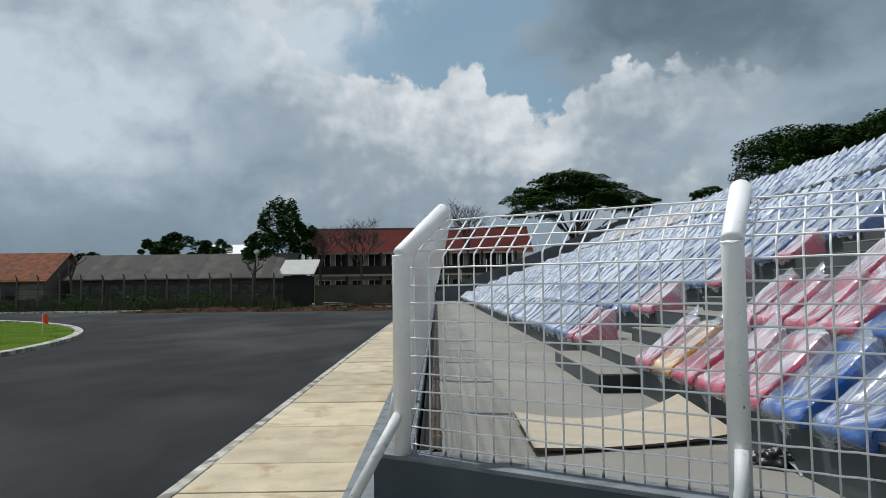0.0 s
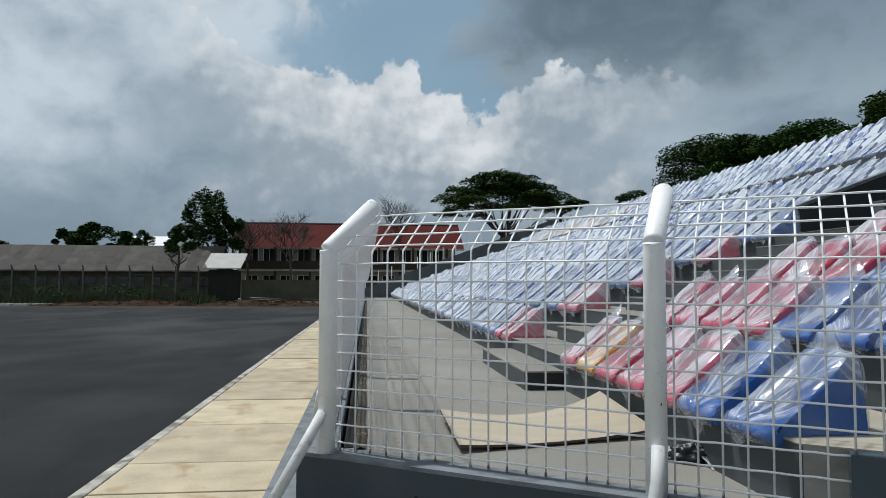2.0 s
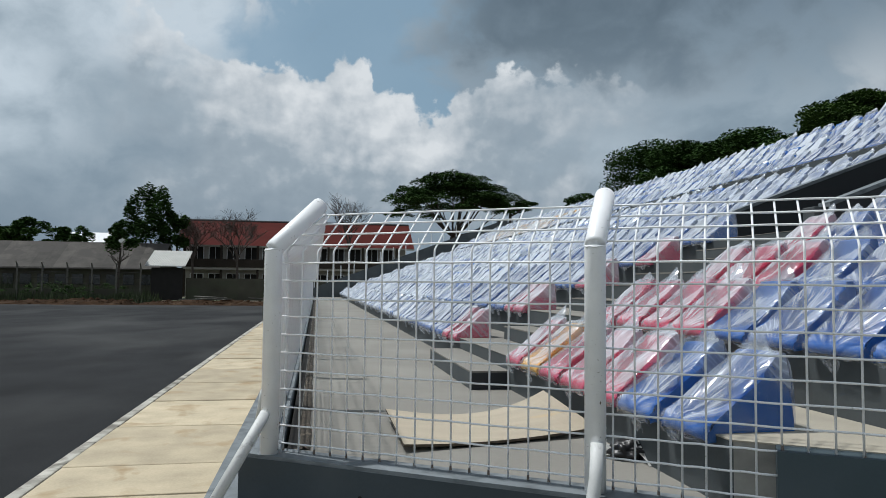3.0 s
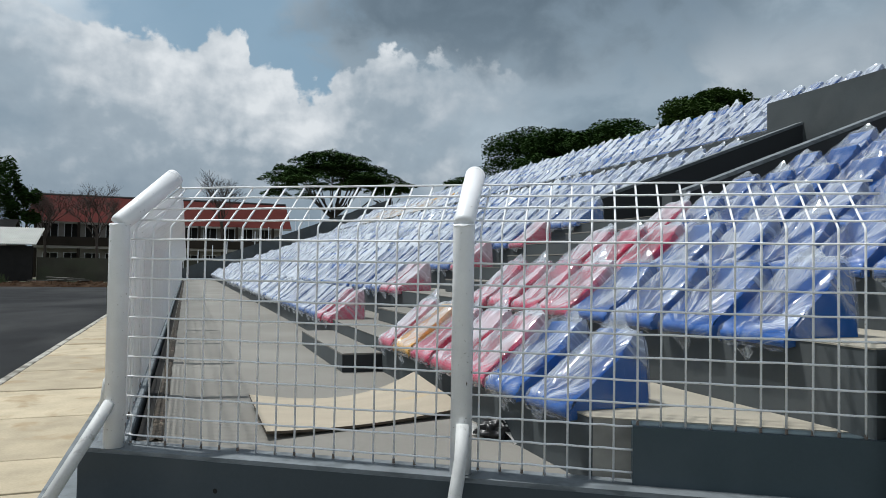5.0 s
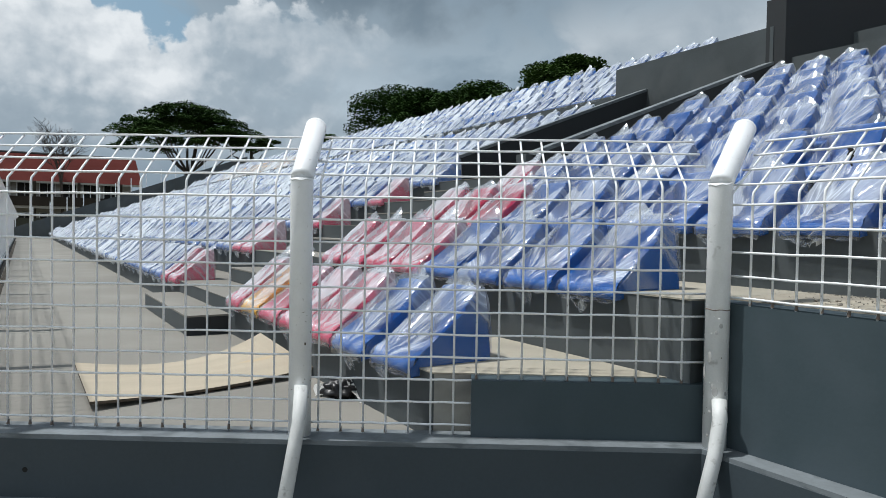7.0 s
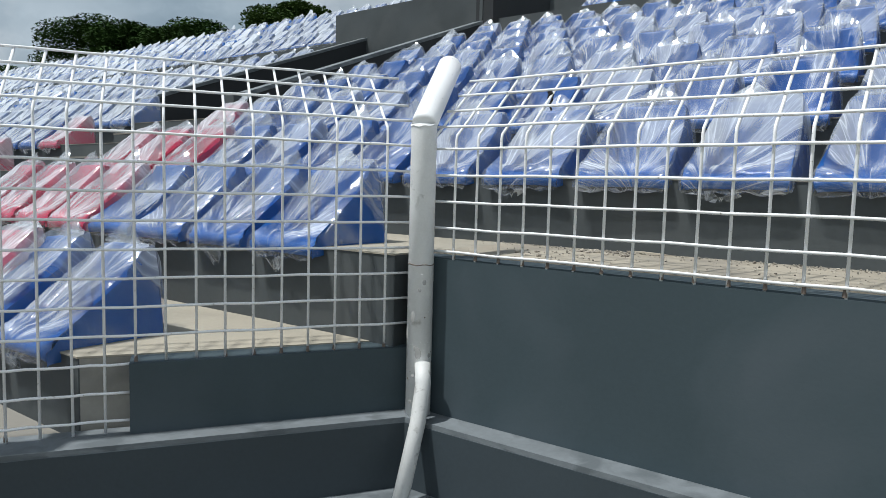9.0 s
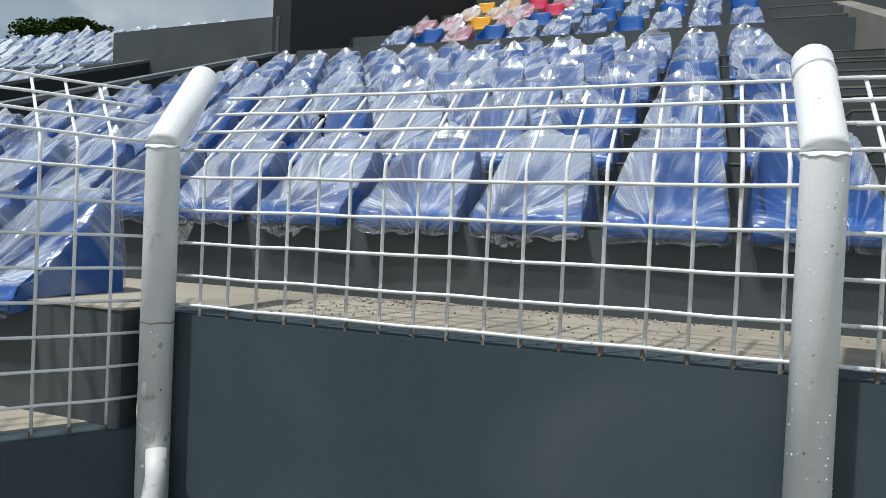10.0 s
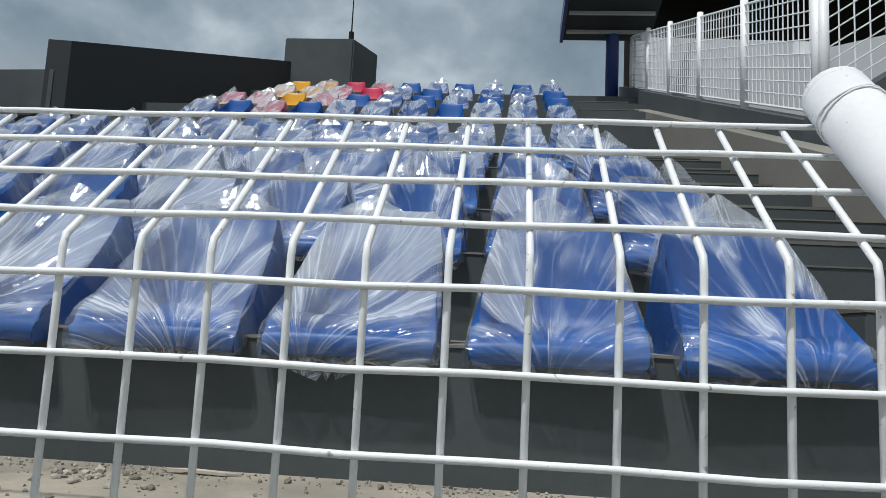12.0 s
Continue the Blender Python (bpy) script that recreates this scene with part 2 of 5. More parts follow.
    soft_bp.inputs["Strength"].default_value, soft_bp.inputs["Distance"].default_value = 0.35, 0.03
    l.new(height, soft_bp.inputs["Height"])
    l.new(soft_bp.outputs[0], milk.inputs["Normal"])
    through_light = n.new("ShaderNodeBsdfTranslucent")
    through_light.inputs["Color"].default_value = (0.80, 0.83, 0.88, 1)
    body = n.new("ShaderNodeMixShader")
    body.inputs[0].default_value = 0.15
    l.new(milk.outputs[0], body.inputs[1])
    l.new(through_light.outputs[0], body.inputs[2])
    clear = n.new("ShaderNodeBsdfTransparent")
    clear.inputs[0].default_value = (0.97, 0.98, 1.0, 1)
    # less milk on the lip and the sides, most on the sheet between
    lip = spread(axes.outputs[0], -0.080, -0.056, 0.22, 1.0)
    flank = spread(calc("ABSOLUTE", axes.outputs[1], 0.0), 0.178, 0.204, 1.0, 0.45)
    amount = calc("ADD", 0.0, spread(broad, 0.42, 0.60, 0.02 + extra, 0.30 + extra))
    amount = calc("ADD", amount, calc("MULTIPLY", calc("SUBTRACT", crinkle, 0.5), 0.10))
    amount = calc("ADD", amount, calc("MULTIPLY", calc("SUBTRACT", info.outputs["Random"], 0.5), 0.16))
    if far:
        geo = n.new("ShaderNodeNewGeometry")
        amount = calc("ADD", amount, calc("MULTIPLY", calc("SUBTRACT", geo.outputs["Random Per Island"], 0.42), 0.80))
    else:
        # less milk in the flap over the back
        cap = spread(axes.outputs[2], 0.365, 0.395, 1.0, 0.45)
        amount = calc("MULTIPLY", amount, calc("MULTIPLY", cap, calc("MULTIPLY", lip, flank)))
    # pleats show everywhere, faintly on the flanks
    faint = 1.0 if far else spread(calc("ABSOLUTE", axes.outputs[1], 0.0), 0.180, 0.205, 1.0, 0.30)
    amount = calc("ADD", amount, calc("MULTIPLY", calc("MULTIPLY", ridge, faint), spread(along, -0.02, 0.30, 0.46, 0.36)))
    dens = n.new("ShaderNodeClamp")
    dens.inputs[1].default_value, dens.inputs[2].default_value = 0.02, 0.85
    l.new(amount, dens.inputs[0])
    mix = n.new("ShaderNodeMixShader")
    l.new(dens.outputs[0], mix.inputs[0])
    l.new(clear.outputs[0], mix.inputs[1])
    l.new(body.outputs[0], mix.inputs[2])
    rim = n.new("ShaderNodeFresnel")
    rim.inputs[0].default_value = 1.42
    l.new(bp.outputs[0], rim.inputs["Normal"])
    sheen = n.new("ShaderNodeMixShader")
    l.new(calc("MINIMUM", calc("ADD", rim.outputs[0], 0.012), 0.26), sheen.inputs[0])
    l.new(mix.outputs[0], sheen.inputs[1])
    l.new(gloss.outputs[0], sheen.inputs[2])
    l.new(sheen.outputs[0], out.inputs[0])
    return m


M = {
    "asphalt": material("asphalt", (0.0200, 0.0210, 0.0222), 0.92, spec=0.12, vary=0.45, scale=0.9, grain=70, bump=0.4, stain=(0.048, 0.049, 0.049), stain_at=(0.46, 0.66), stain_scale=0.22, stretch=(1, 0.6, 1)),
    "slab": material("cast_slab", (0.43, 0.365, 0.255), 0.9, vary=0.22, scale=2.6, grain=45, bump=0.3, stain=(0.33, 0.245, 0.14), stain_at=(0.56, 0.70), stain_scale=2.3, per_object=0.15),
    "kerb": material("kerb_concrete", (0.40, 0.385, 0.34), 0.9, vary=0.3, scale=5, stain=(0.15, 0.14, 0.115), stain_at=(0.47, 0.62), stain_scale=3.5),
    "slate": material("slate_grey_paint", (0.049, 0.070, 0.081), 0.60, spec=0.28, vary=0.10, scale=1.6, grain=70, bump=0.10, stain=(0.070, 0.090, 0.104), stain_at=(0.55, 0.72), stain_scale=1.3),
    # the low wall's slate, darker than the walls above it
    "slate_low": material("darker_slate_paint", (0.034, 0.047, 0.056), 0.62, vary=0.16, scale=1.4, grain=60, bump=0.12, stain=(0.050, 0.062, 0.070), stain_at=(0.56, 0.74), stain_scale=1.8),
    "ledge": material("worn_grey_paint", (0.155, 0.175, 0.188), 0.7, vary=0.25, scale=4, grain=40, bump=0.3, stain=(0.10, 0.116, 0.126), stain_at=(0.48, 0.62), stain_scale=7, stretch=(1, 1, 3)),
    "floor": material("grey_floor_paint", (0.208, 0.197, 0.174), 0.8, vary=0.12, scale=0.7, grain=35, bump=0.12, stain=(0.27, 0.258, 0.228), stain_at=(0.50, 0.78), stain_scale=0.7),
    "dirty": material("dusty_step", (0.33, 0.305, 0.25), 0.92, vary=0.2, scale=2.2, grain=50, bump=0.35, stain=(0.38, 0.345, 0.275), stain_at=(0.45, 0.68), stain_scale=1.4),
    "riser": material("grey_riser_paint", (0.073, 0.083, 0.087), 0.7, spec=0.22, vary=0.18, scale=1.2, grain=45, bump=0.15, stain=(0.090, 0.098, 0.100), stain_at=(0.5, 0.75), stain_scale=1.6),
    "dirt": material("dry_dirt", (0.050, 0.040, 0.029), 0.95, vary=0.5, scale=9, grain=40, bump=0.9, stain=(0.20, 0.17, 0.125), stain_at=(0.60, 0.68), stain_scale=16),
    "sandy": material("sandy_landing", (0.335, 0.30, 0.24), 0.92, vary=0.25, scale=3.0, grain=50, bump=0.35, stain=(0.235, 0.215, 0.18), stain_at=(0.50, 0.66), stain_scale=2.6),
    "worn": material("worn_grey_step", (0.135, 0.132, 0.115), 0.85, vary=0.2, scale=2.0, grain=40, bump=0.2, stain=(0.20, 0.185, 0.15), stain_at=(0.55, 0.72), stain_scale=2.0),
    "end_face": material("pale_step_end", (0.37, 0.355, 0.315), 0.9, vary=0.16, scale=2.0, grain=40, bump=0.25, stain=(0.22, 0.215, 0.20), stain_at=(0.5, 0.7), stain_scale=2.5),
    # carries the shade of stairway and hall faces; also for dark parts
    "dark": material("near_black_grey", (0.022, 0.025, 0.028), 0.75, vary=0.12, scale=0.8, bump=0.1),
    "white": material("white_metal_paint", (0.83, 0.84, 0.85), 0.46, vary=0.07, scale=6, grain=120, bump=0.16, stain=(0.36, 0.35, 0.32), stain_at=(0.67, 0.74), stain_scale=75),
    "scuffed_white": material("scuffed_white_paint", (0.76, 0.77, 0.77), 0.5, vary=0.10, scale=7, grain=120, bump=0.2, stain=(0.35, 0.35, 0.33), stain_at=(0.62, 0.72), stain_scale=11),
    "dull_white": material("grimy_white_paint", (0.60, 0.61, 0.60), 0.55, vary=0.12, scale=9, grain=120, bump=0.25, stain=(0.38, 0.38, 0.37), stain_at=(0.60, 0.70), stain_scale=22),
    "rust": material("chipped_primer", (0.16, 0.13, 0.11), 0.9, vary=0.3, scale=20),
    "bare_steel": material("worn_primer", (0.40, 0.40, 0.39), 0.6, vary=0.25, scale=30, grain=200),
    "white_wall": material("white_wall_paint", (0.74, 0.75, 0.76), 0.8, vary=0.06, scale=1),
    "blue": material("blue_seat_plastic", (0.003, 0.100, 0.39), 0.44, vary=0.06, scale=4, bump=0.02),
    "red": material("red_seat_plastic", (0.60, 0.020, 0.090), 0.44, vary=0.06, scale=4, bump=0.02),
    "yellow": material("yellow_seat_plastic", (0.80, 0.42, 0.02), 0.30, vary=0.06, scale=4, bump=0.02),
    "ply": material("plywood", (0.40, 0.345, 0.26), 0.75, vary=0.10, scale=2, grain=60, bump=0.08, stain=(0.48, 0.36, 0.2), stain_at=(0.6, 0.8), stain_scale=1.5, stretch=(1, 6, 1)),
    "ply_edge": material("plywood_edge", (0.09, 0.07, 0.05), 0.9, vary=0.2, scale=12),
    "black_bag": material("black_plastic", (0.012, 0.012, 0.013), 0.40, vary=0.2, scale=8, bump=0.3),
    "paper": material("white_card", (0.78, 0.78, 0.76), 0.9, vary=0.05),
    "rubble": material("cement_rubble", (0.30, 0.27, 0.225), 0.95, vary=0.3, scale=10, per_object=0.5),
    "rubble_bits": material("cement_crumbs", (0.27, 0.25, 0.21), 0.95, vary=0.3, scale=10, per_object=0.6, island=True),
    "stick": material("weathered_wood", (0.45, 0.40, 0.33), 0.9, vary=0.2, scale=8),
    "grass": material("infield_grass", (0.056, 0.100, 0.006), 0.95, spec=0.04, vary=0.3, scale=0.8, grain=30, bump=0.4, stain=(0.084, 0.125, 0.010), stain_at=(0.5, 0.7), stain_scale=0.5),
    "weeds": material("weeds", (0.030, 0.044, 0.014), 0.9, vary=0.3, scale=0.6, island=True, per_object=0.4),
    "ground": material("bare_ground", (0.17, 0.15, 0.11), 0.95, vary=0.25, scale=0.2, grain=10, bump=0.3, stain=(0.09, 0.11, 0.05), stain_at=(0.45, 0.6), stain_scale=0.08),
    "soil": material("red_soil", (0.036, 0.021, 0.012), 0.95, spec=0.05, vary=0.5, scale=2.5, grain=9, bump=0.8, stain=(0.075, 0.050, 0.032), stain_at=(0.55, 0.7), stain_scale=0.8),
    "tile_roof": material("terracotta_tiles", (0.175, 0.066, 0.034), 0.85, spec=0.1, vary=0.35, scale=2.2, grain=9, bump=0.4, stain=(0.085, 0.055, 0.042), stain_at=(0.50, 0.62), stain_scale=1.6),
    "red_roof": material("red_tiles", (0.086, 0.022, 0.019), 0.9, spec=0.05, vary=0.15, scale=0.5, grain=6, bump=0.3, stain=(0.066, 0.019, 0.016), stain_at=(0.55, 0.75), stain_scale=0.3),
    "old_roof": material("weathered_sheet_roof", (0.054, 0.049, 0.043), 0.9, vary=0.45, scale=0.9, grain=4, bump=0.4, stain=(0.048, 0.043, 0.039), stain_at=(0.48, 0.56), stain_scale=0.5, per_object=0.35),
    "zinc": material("zinc_sheet", (0.42, 0.42, 0.40), 0.5, metal=0.2, vary=0.12, scale=1),
    "plaster": material("old_plaster", (0.175, 0.160, 0.135), 0.9, spec=0.1, vary=0.25, scale=0.5, stain=(0.12, 0.108, 0.09), stain_at=(0.5, 0.7), stain_scale=0.5),
    "school_wall": material("cream_school_paint", (0.34, 0.325, 0.295), 0.9, spec=0.1, vary=0.15, scale=0.8, stain=(0.27, 0.255, 0.22), stain_at=(0.52, 0.7), stain_scale=0.7),
    "balcony": material("brown_grey_balcony_paint", (0.040, 0.033, 0.027), 0.9, spec=0.1, vary=0.2, scale=0.7),
    "grime_wall": material("mossy_wall", (0.060, 0.058, 0.046), 0.95, spec=0.08, vary=0.3, scale=0.7, stain=(0.06, 0.065, 0.045), stain_at=(0.45, 0.65), stain_scale=0.6),
    "glass": material("dark_window", (0.012, 0.014, 0.016), 0.12, vary=0.05, bump=0.0),
    # near-black, also for gaps and interiors that are dark only from shade
    "void": material("near_black", (0.022, 0.021, 0.02), 0.9, spec=0.15, vary=0.2, scale=2),
    "post_old": material("old_concrete_post", (0.10, 0.095, 0.08), 0.95, vary=0.25, scale=3),
    "bark": material("bark", (0.050, 0.041, 0.033), 0.95, vary=0.25, scale=5, bump=0.5),
    "leaf_dark": material("dark_leaves", (0.028, 0.058, 0.014), 0.95, spec=0.08, vary=0.3, scale=0.5, island=True, per_object=0.25, bump=0.0),
    "leaf_mid": material("green_leaves", (0.045, 0.080, 0.020), 0.95, spec=0.08, vary=0.3, scale=0.5, island=True, per_object=0.3, bump=0.0),
    "twig": material("bare_twigs", (0.070, 0.056, 0.048), 0.95, vary=0.2, scale=3),
    "royal": material("blue_steel_paint", (0.010, 0.035, 0.16), 0.4, vary=0.08, scale=2),
    "flag": material("orange_cloth", (0.75, 0.12, 0.04), 0.8, vary=0.1),
}


def let_light_through(m, share_of):
    """Thin moulded plastic glows a little with the light behind it."""
    n, l = m.node_tree.nodes, m.node_tree.links
    bsdf, out = n["Principled BSDF"], n["Material Output"]
    glow, mix = n.new("ShaderNodeBsdfTranslucent"), n.new("ShaderNodeMixShader")
    l.new(bsdf.inputs["Base Color"].links[0].from_socket, glow.inputs["Color"])
    mix.inputs[0].default_value = share_of
    l.new(bsdf.outputs[0], mix.inputs[1])
    l.new(glow.outputs[0], mix.inputs[2])
    l.new(mix.outputs[0], out.inputs[0])


for plastic in ("blue", "red", "yellow"):
    let_light_through(M[plastic], 0.10)
# the number adds milk: least on blue seats, most on the far bags
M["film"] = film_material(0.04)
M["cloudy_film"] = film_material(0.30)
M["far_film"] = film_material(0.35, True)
M["mid_film"] = film_material(0.18)


# ---- building helpers ----
def part(name, bm, mat, parent=None, label="", smooth=False):
    """Link a bmesh as one mesh object, under a thing or a part where one is given."""
    me = bpy.data.meshes.new(name)
    bm.normal_update()
    bm.to_mesh(me)
    bm.free()
    for m in mat if isinstance(mat, (list, tuple)) else [mat]:
        me.materials.append(m)
    if smooth:
        me.polygons.foreach_set("use_smooth", [True] * len(me.polygons))
    ob = new(name, me)
    if parent is not None:
        ob.parent = parent
    if label:
        tagged(ob, label)
    return ob


def share(name, me, parent, m):
    """One more object on a mesh that is already there."""
    ob = new(name, me)
    ob.parent, ob.matrix_basis = parent, m
    return ob


def empty(name, m=None):
    ob = new(name)
    ob.empty_display_size = 0.1
    if m is not None:
        ob.matrix_basis = m
    return ob


def box(bm, x0, x1, y0, y1, z0, z1, bevel=0.0, m=None):
    made = bmesh.ops.create_cube(bm, size=1.0)["verts"]
    bmesh.ops.transform(bm, verts=made, matrix=Matrix.Translation(((x0 + x1) / 2, (y0 + y1) / 2, (z0 + z1) / 2)) @ Matrix.Diagonal((x1 - x0, y1 - y0, z1 - z0, 1)))
    if m is not None:
        bmesh.ops.transform(bm, verts=made, matrix=m)
    if bevel:
        edges = list({e for v in made for e in v.link_edges})
        bmesh.ops.bevel(bm, geom=edges, offset=bevel, segments=2, affect="EDGES", profile=0.5)


def prism(bm, outline, z0, z1):
    """A plan outline raised from z0 to z1; both may be lists, one height a corner."""
    n = len(outline)
    zs0 = z0 if isinstance(z0, (list, tuple)) else [z0] * n
    zs1 = z1 if isinstance(z1, (list, tuple)) else [z1] * n
    low = [bm.verts.new((x, y, z)) for (x, y), z in zip(outline, zs0)]
    top = [bm.verts.new((x, y, z)) for (x, y), z in zip(outline, zs1)]
    bm.faces.new(low[::-1])
    bm.faces.new(top)
    for k in range(n):
        bm.faces.new((low[k], low[(k + 1) % n], top[(k + 1) % n], top[k]))
    bmesh.ops.recalc_face_normals(bm, faces=bm.faces[:])


def profile_y(bm, outline, y0, y1):
    """An outline of (x, z) corners carried from y0 to y1."""
    a = [bm.verts.new((x, y0, z)) for x, z in outline]
    b = [bm.verts.new((x, y1, z)) for x, z in outline]
    n = len(a)
    bm.faces.new(a)
    bm.faces.new(b[::-1])
    for k in range(n):
        bm.faces.new((a[k], b[k], b[(k + 1) % n], a[(k + 1) % n]))
    bmesh.ops.recalc_face_normals(bm, faces=bm.faces[:])


def tube(bm, points, r, sides=8, caps=True, r_end=None):
    """A round bar along a line of points, with mitred bends."""
    pts = [Vector(p) for p in points]
    rings = []
    side = None
    for k, p in enumerate(pts):
        d = (pts[min(k + 1, len(pts) - 1)] - pts[max(k - 1, 0)]).normalized()
        if side is None:
            side = d.cross(Vector((0.31, 0.17, 0.93)) if abs(d.z) < 0.9 else Vector((0, 1, 0))).normalized()
        side = (side - d * side.dot(d)).normalized()
        up = d.cross(side)
        rad = r if r_end is None else r + (r_end - r) * k / (len(pts) - 1)
        grow = 1.0
        if 0 < k < len(pts) - 1:
            a, b = (pts[k] - pts[k - 1]).normalized(), (pts[k + 1] - pts[k]).normalized()
            grow = 1 / max(0.5, math.cos(a.angle(b) / 2))
        ring = []
        for q in range(sides):
            t = 2 * math.pi * q / sides
            ring.append(bm.verts.new(p + (side * math.cos(t) + up * math.sin(t)) * rad * (1 + (grow - 1) * 0.5)))
        rings.append(ring)
    for a, b in zip(rings, rings[1:]):
        for q in range(sides):
            bm.faces.new((a[q], a[(q + 1) % sides], b[(q + 1) % sides], b[q]))
    if caps:
        bm.faces.new(rings[0][::-1])
        bm.faces.new(rings[-1])


def grid(bm, nu, nv, place):
    """A sheet of nu by nv cells whose corners are place(u, v), u and v from 0 to 1."""
    vs = [[bm.verts.new(place(i / nu, j / nv)) for j in range(nv + 1)] for i in range(nu + 1)]
    for i in range(nu):
        for j in range(nv):
            bm.faces.new((vs[i][j], vs[i + 1][j], vs[i + 1][j + 1], vs[i][j + 1]))


def fbm(x, y, z=0.0):
    return noise.fractal(Vector((x, y, z)), 1.0, 2.0, 4)


# ---- the plan ----
U = Vector((0.8423, -0.5390))                  # the slanted fence's way, from the corner post to the inner corner
NOUT = Vector((-0.5390, -0.8423))              # out of the stand, square to it
A0 = Vector((-0.2165, 3.9180))                 # the slanted fence's first bar
XB, YB, ZB = 2.742, 1.925, 1.680                # the front fence: its line, its first bar, the height of its bend
ROW_X, ROW_D, ROW_Z, ROW_H = 1.78, 0.895, 0.868, 0.328
FLOOR0, NORTH_END = 0.52, 53.5
AISLE = (6.50, 8.62)                           # the stair aisle between the two blocks of seats
VOM = (6.80, 9.55, 5.65, 10.5)                 # the sunken stairway: south side, north side, west end, east end
UP_X, UP_Z = 10.5, 4.28                        # the upper tier's front wall


def row_x(n):
    return ROW_X + ROW_D * (n - 1)


def row_z(n):
    return 0.830 if n == 1 else ROW_Z + ROW_H * (n - 1)      # the lowest step is a little lower than the rest


def on_a(q, out=0.0):
    p = A0 + U * (0.1 * q) + NOUT * out
    return p.x, p.y


def a_line_y(x, out=0.0):
    """The slanted fence's y at x."""
    p = A0 + NOUT * out
    return p.y + (x - p.x) * U.y / U.x


# ---- ground, track, pavement ----
bm = bmesh.new()
grid(bm, 40, 40, lambda u, v: (-700 + 1400 * u, -500 + 1400 * v, -0.06))
tagged(part("ground", bm, M["ground"]), "bare brown ground with weeds", "ground", kind="structure")
bm = bmesh.new()
prism(bm, [(-2.11, -30), (-2.11, 48.0), (-16, 48.5), (-30, 51.5), (-62, 52.0), (-75, 40), (-75, -30)], -0.20, 0.0)
tagged(part("road", bm, M["asphalt"]), "dark asphalt running track with worn grey patches", "track", kind="structure")
bm = bmesh.new()
LAWN = (-38.4, 13.5, 27.9, 27.3)                # the lawn's round end: its middle, its half widths
RING = [(LAWN[0] + LAWN[2] * math.cos(radians(a)), LAWN[1] + LAWN[3] * math.sin(radians(a))) for a in range(0, 181, 4)]
INF = RING + [(LAWN[0] - LAWN[2], -30), (LAWN[0] + LAWN[2], -30)]
prism(bm, INF, -0.1, 0.045)
tagged(part("grass", bm, M["grass"]), "bright green infield lawn", "lawn", kind="structure")
bm = bmesh.new()
rng = random.Random(4)
for k in range(9000):
    x, y = rng.uniform(-24, -10.6), rng.uniform(15, 36)
    if ((x - LAWN[0]) / LAWN[2]) ** 2 + (max(0.0, y - LAWN[1]) / LAWN[3]) ** 2 > 0.98:
        continue
    h, t = rng.uniform(0.008, 0.025), rng.uniform(0, 3.14)
    c, s = 0.02 * math.cos(t), 0.02 * math.sin(t)
    v = [bm.verts.new(p) for p in ((x - c, y - s, 0.04), (x + c, y + s, 0.04), (x + rng.uniform(-.03, .03), y, 0.045 + h))]
    bm.faces.new(v)
tagged(part("grass_blades", bm, M["grass"]), "short green grass blades on the infield", "grass", kind="stuff")
kerb = tagged(empty("infield_kerb"), "pale concrete kerb round the lawn", "kerb", kind="structure")
line = [(LAWN[0] + LAWN[2] + 0.12, y) for y in range(-30, 12, 2)] + [(LAWN[0] + (LAWN[2] + 0.12) * math.cos(radians(a)), LAWN[1] + (LAWN[3] + 0.12) * math.sin(radians(a))) for a in range(0, 121, 3)]
for (x0, y0), (x1, y1) in zip(line, line[1:]):
    bm = bmesh.new()
    ln = math.hypot(x1 - x0, y1 - y0)
    box(bm, 0.0, ln - 0.03, -0.14, 0.14, -0.05, 0.11, 0.015)
    o = part("kerb_stone", bm, M["kerb"], kerb)
    o.matrix_basis = pose(x0, y0, 0, 0, 0, math.degrees(math.atan2(y1 - y0, x1 - x0)))

# flag on the lawn
flag = tagged(empty("corner_flag", pose(-14.07, 24.66, 0.04)), "small orange flag on a thin stick in the lawn", "flag")
bm = bmesh.new()
tube(bm, [(0, 0, 0), (0, 0, 0.72)], 0.010, 6)
part("stick", bm, M["white"], flag)
bm = bmesh.new()
grid(bm, 6, 4, lambda u, v: (0.22 * u, 0.03 * math.sin(5 * u), 0.72 - 0.30 * v - 0.08 * u))
bmesh.ops.solidify(bm, geom=bm.faces[:], thickness=0.004)
part("cloth", bm, M["flag"], flag)

# pavement of cast slabs over the drain, and its kerb
PX0, PX1 = -2.02, -0.66
pav = tagged(empty("pavement"), "cream concrete slab path with dark cross joints", "path", kind="structure")
bm = bmesh.new()
box(bm, -2.02, -0.66, -6, 52, -0.25, -0.035)
part("bed", bm, M["post_old"], pav)
bm = bmesh.new()
box(bm, -2.13, -2.025, -6, 52, -0.22, 0.025, 0.015)
part("kerb_edge", bm, M["kerb"], pav)
rng = random.Random(11)
slabs = []
for k in range(3):
    bm = bmesh.new()
    box(bm, PX0, PX1, 0.0, 1.0, -0.10, 0.0, 0.012)
    for v in bm.verts:
        v.co.x += 0.012 * fbm(v.co.y * 3, k * 7.0)
        v.co.z += 0.008 * fbm(v.co.x * 2, v.co.y * 2, k * 3.0)
    me = bpy.data.meshes.new("slab")
    bm.to_mesh(me)
    bm.free()
    me.materials.append(M["slab"])
    slabs.append(me)
y, k = -4.65, 0
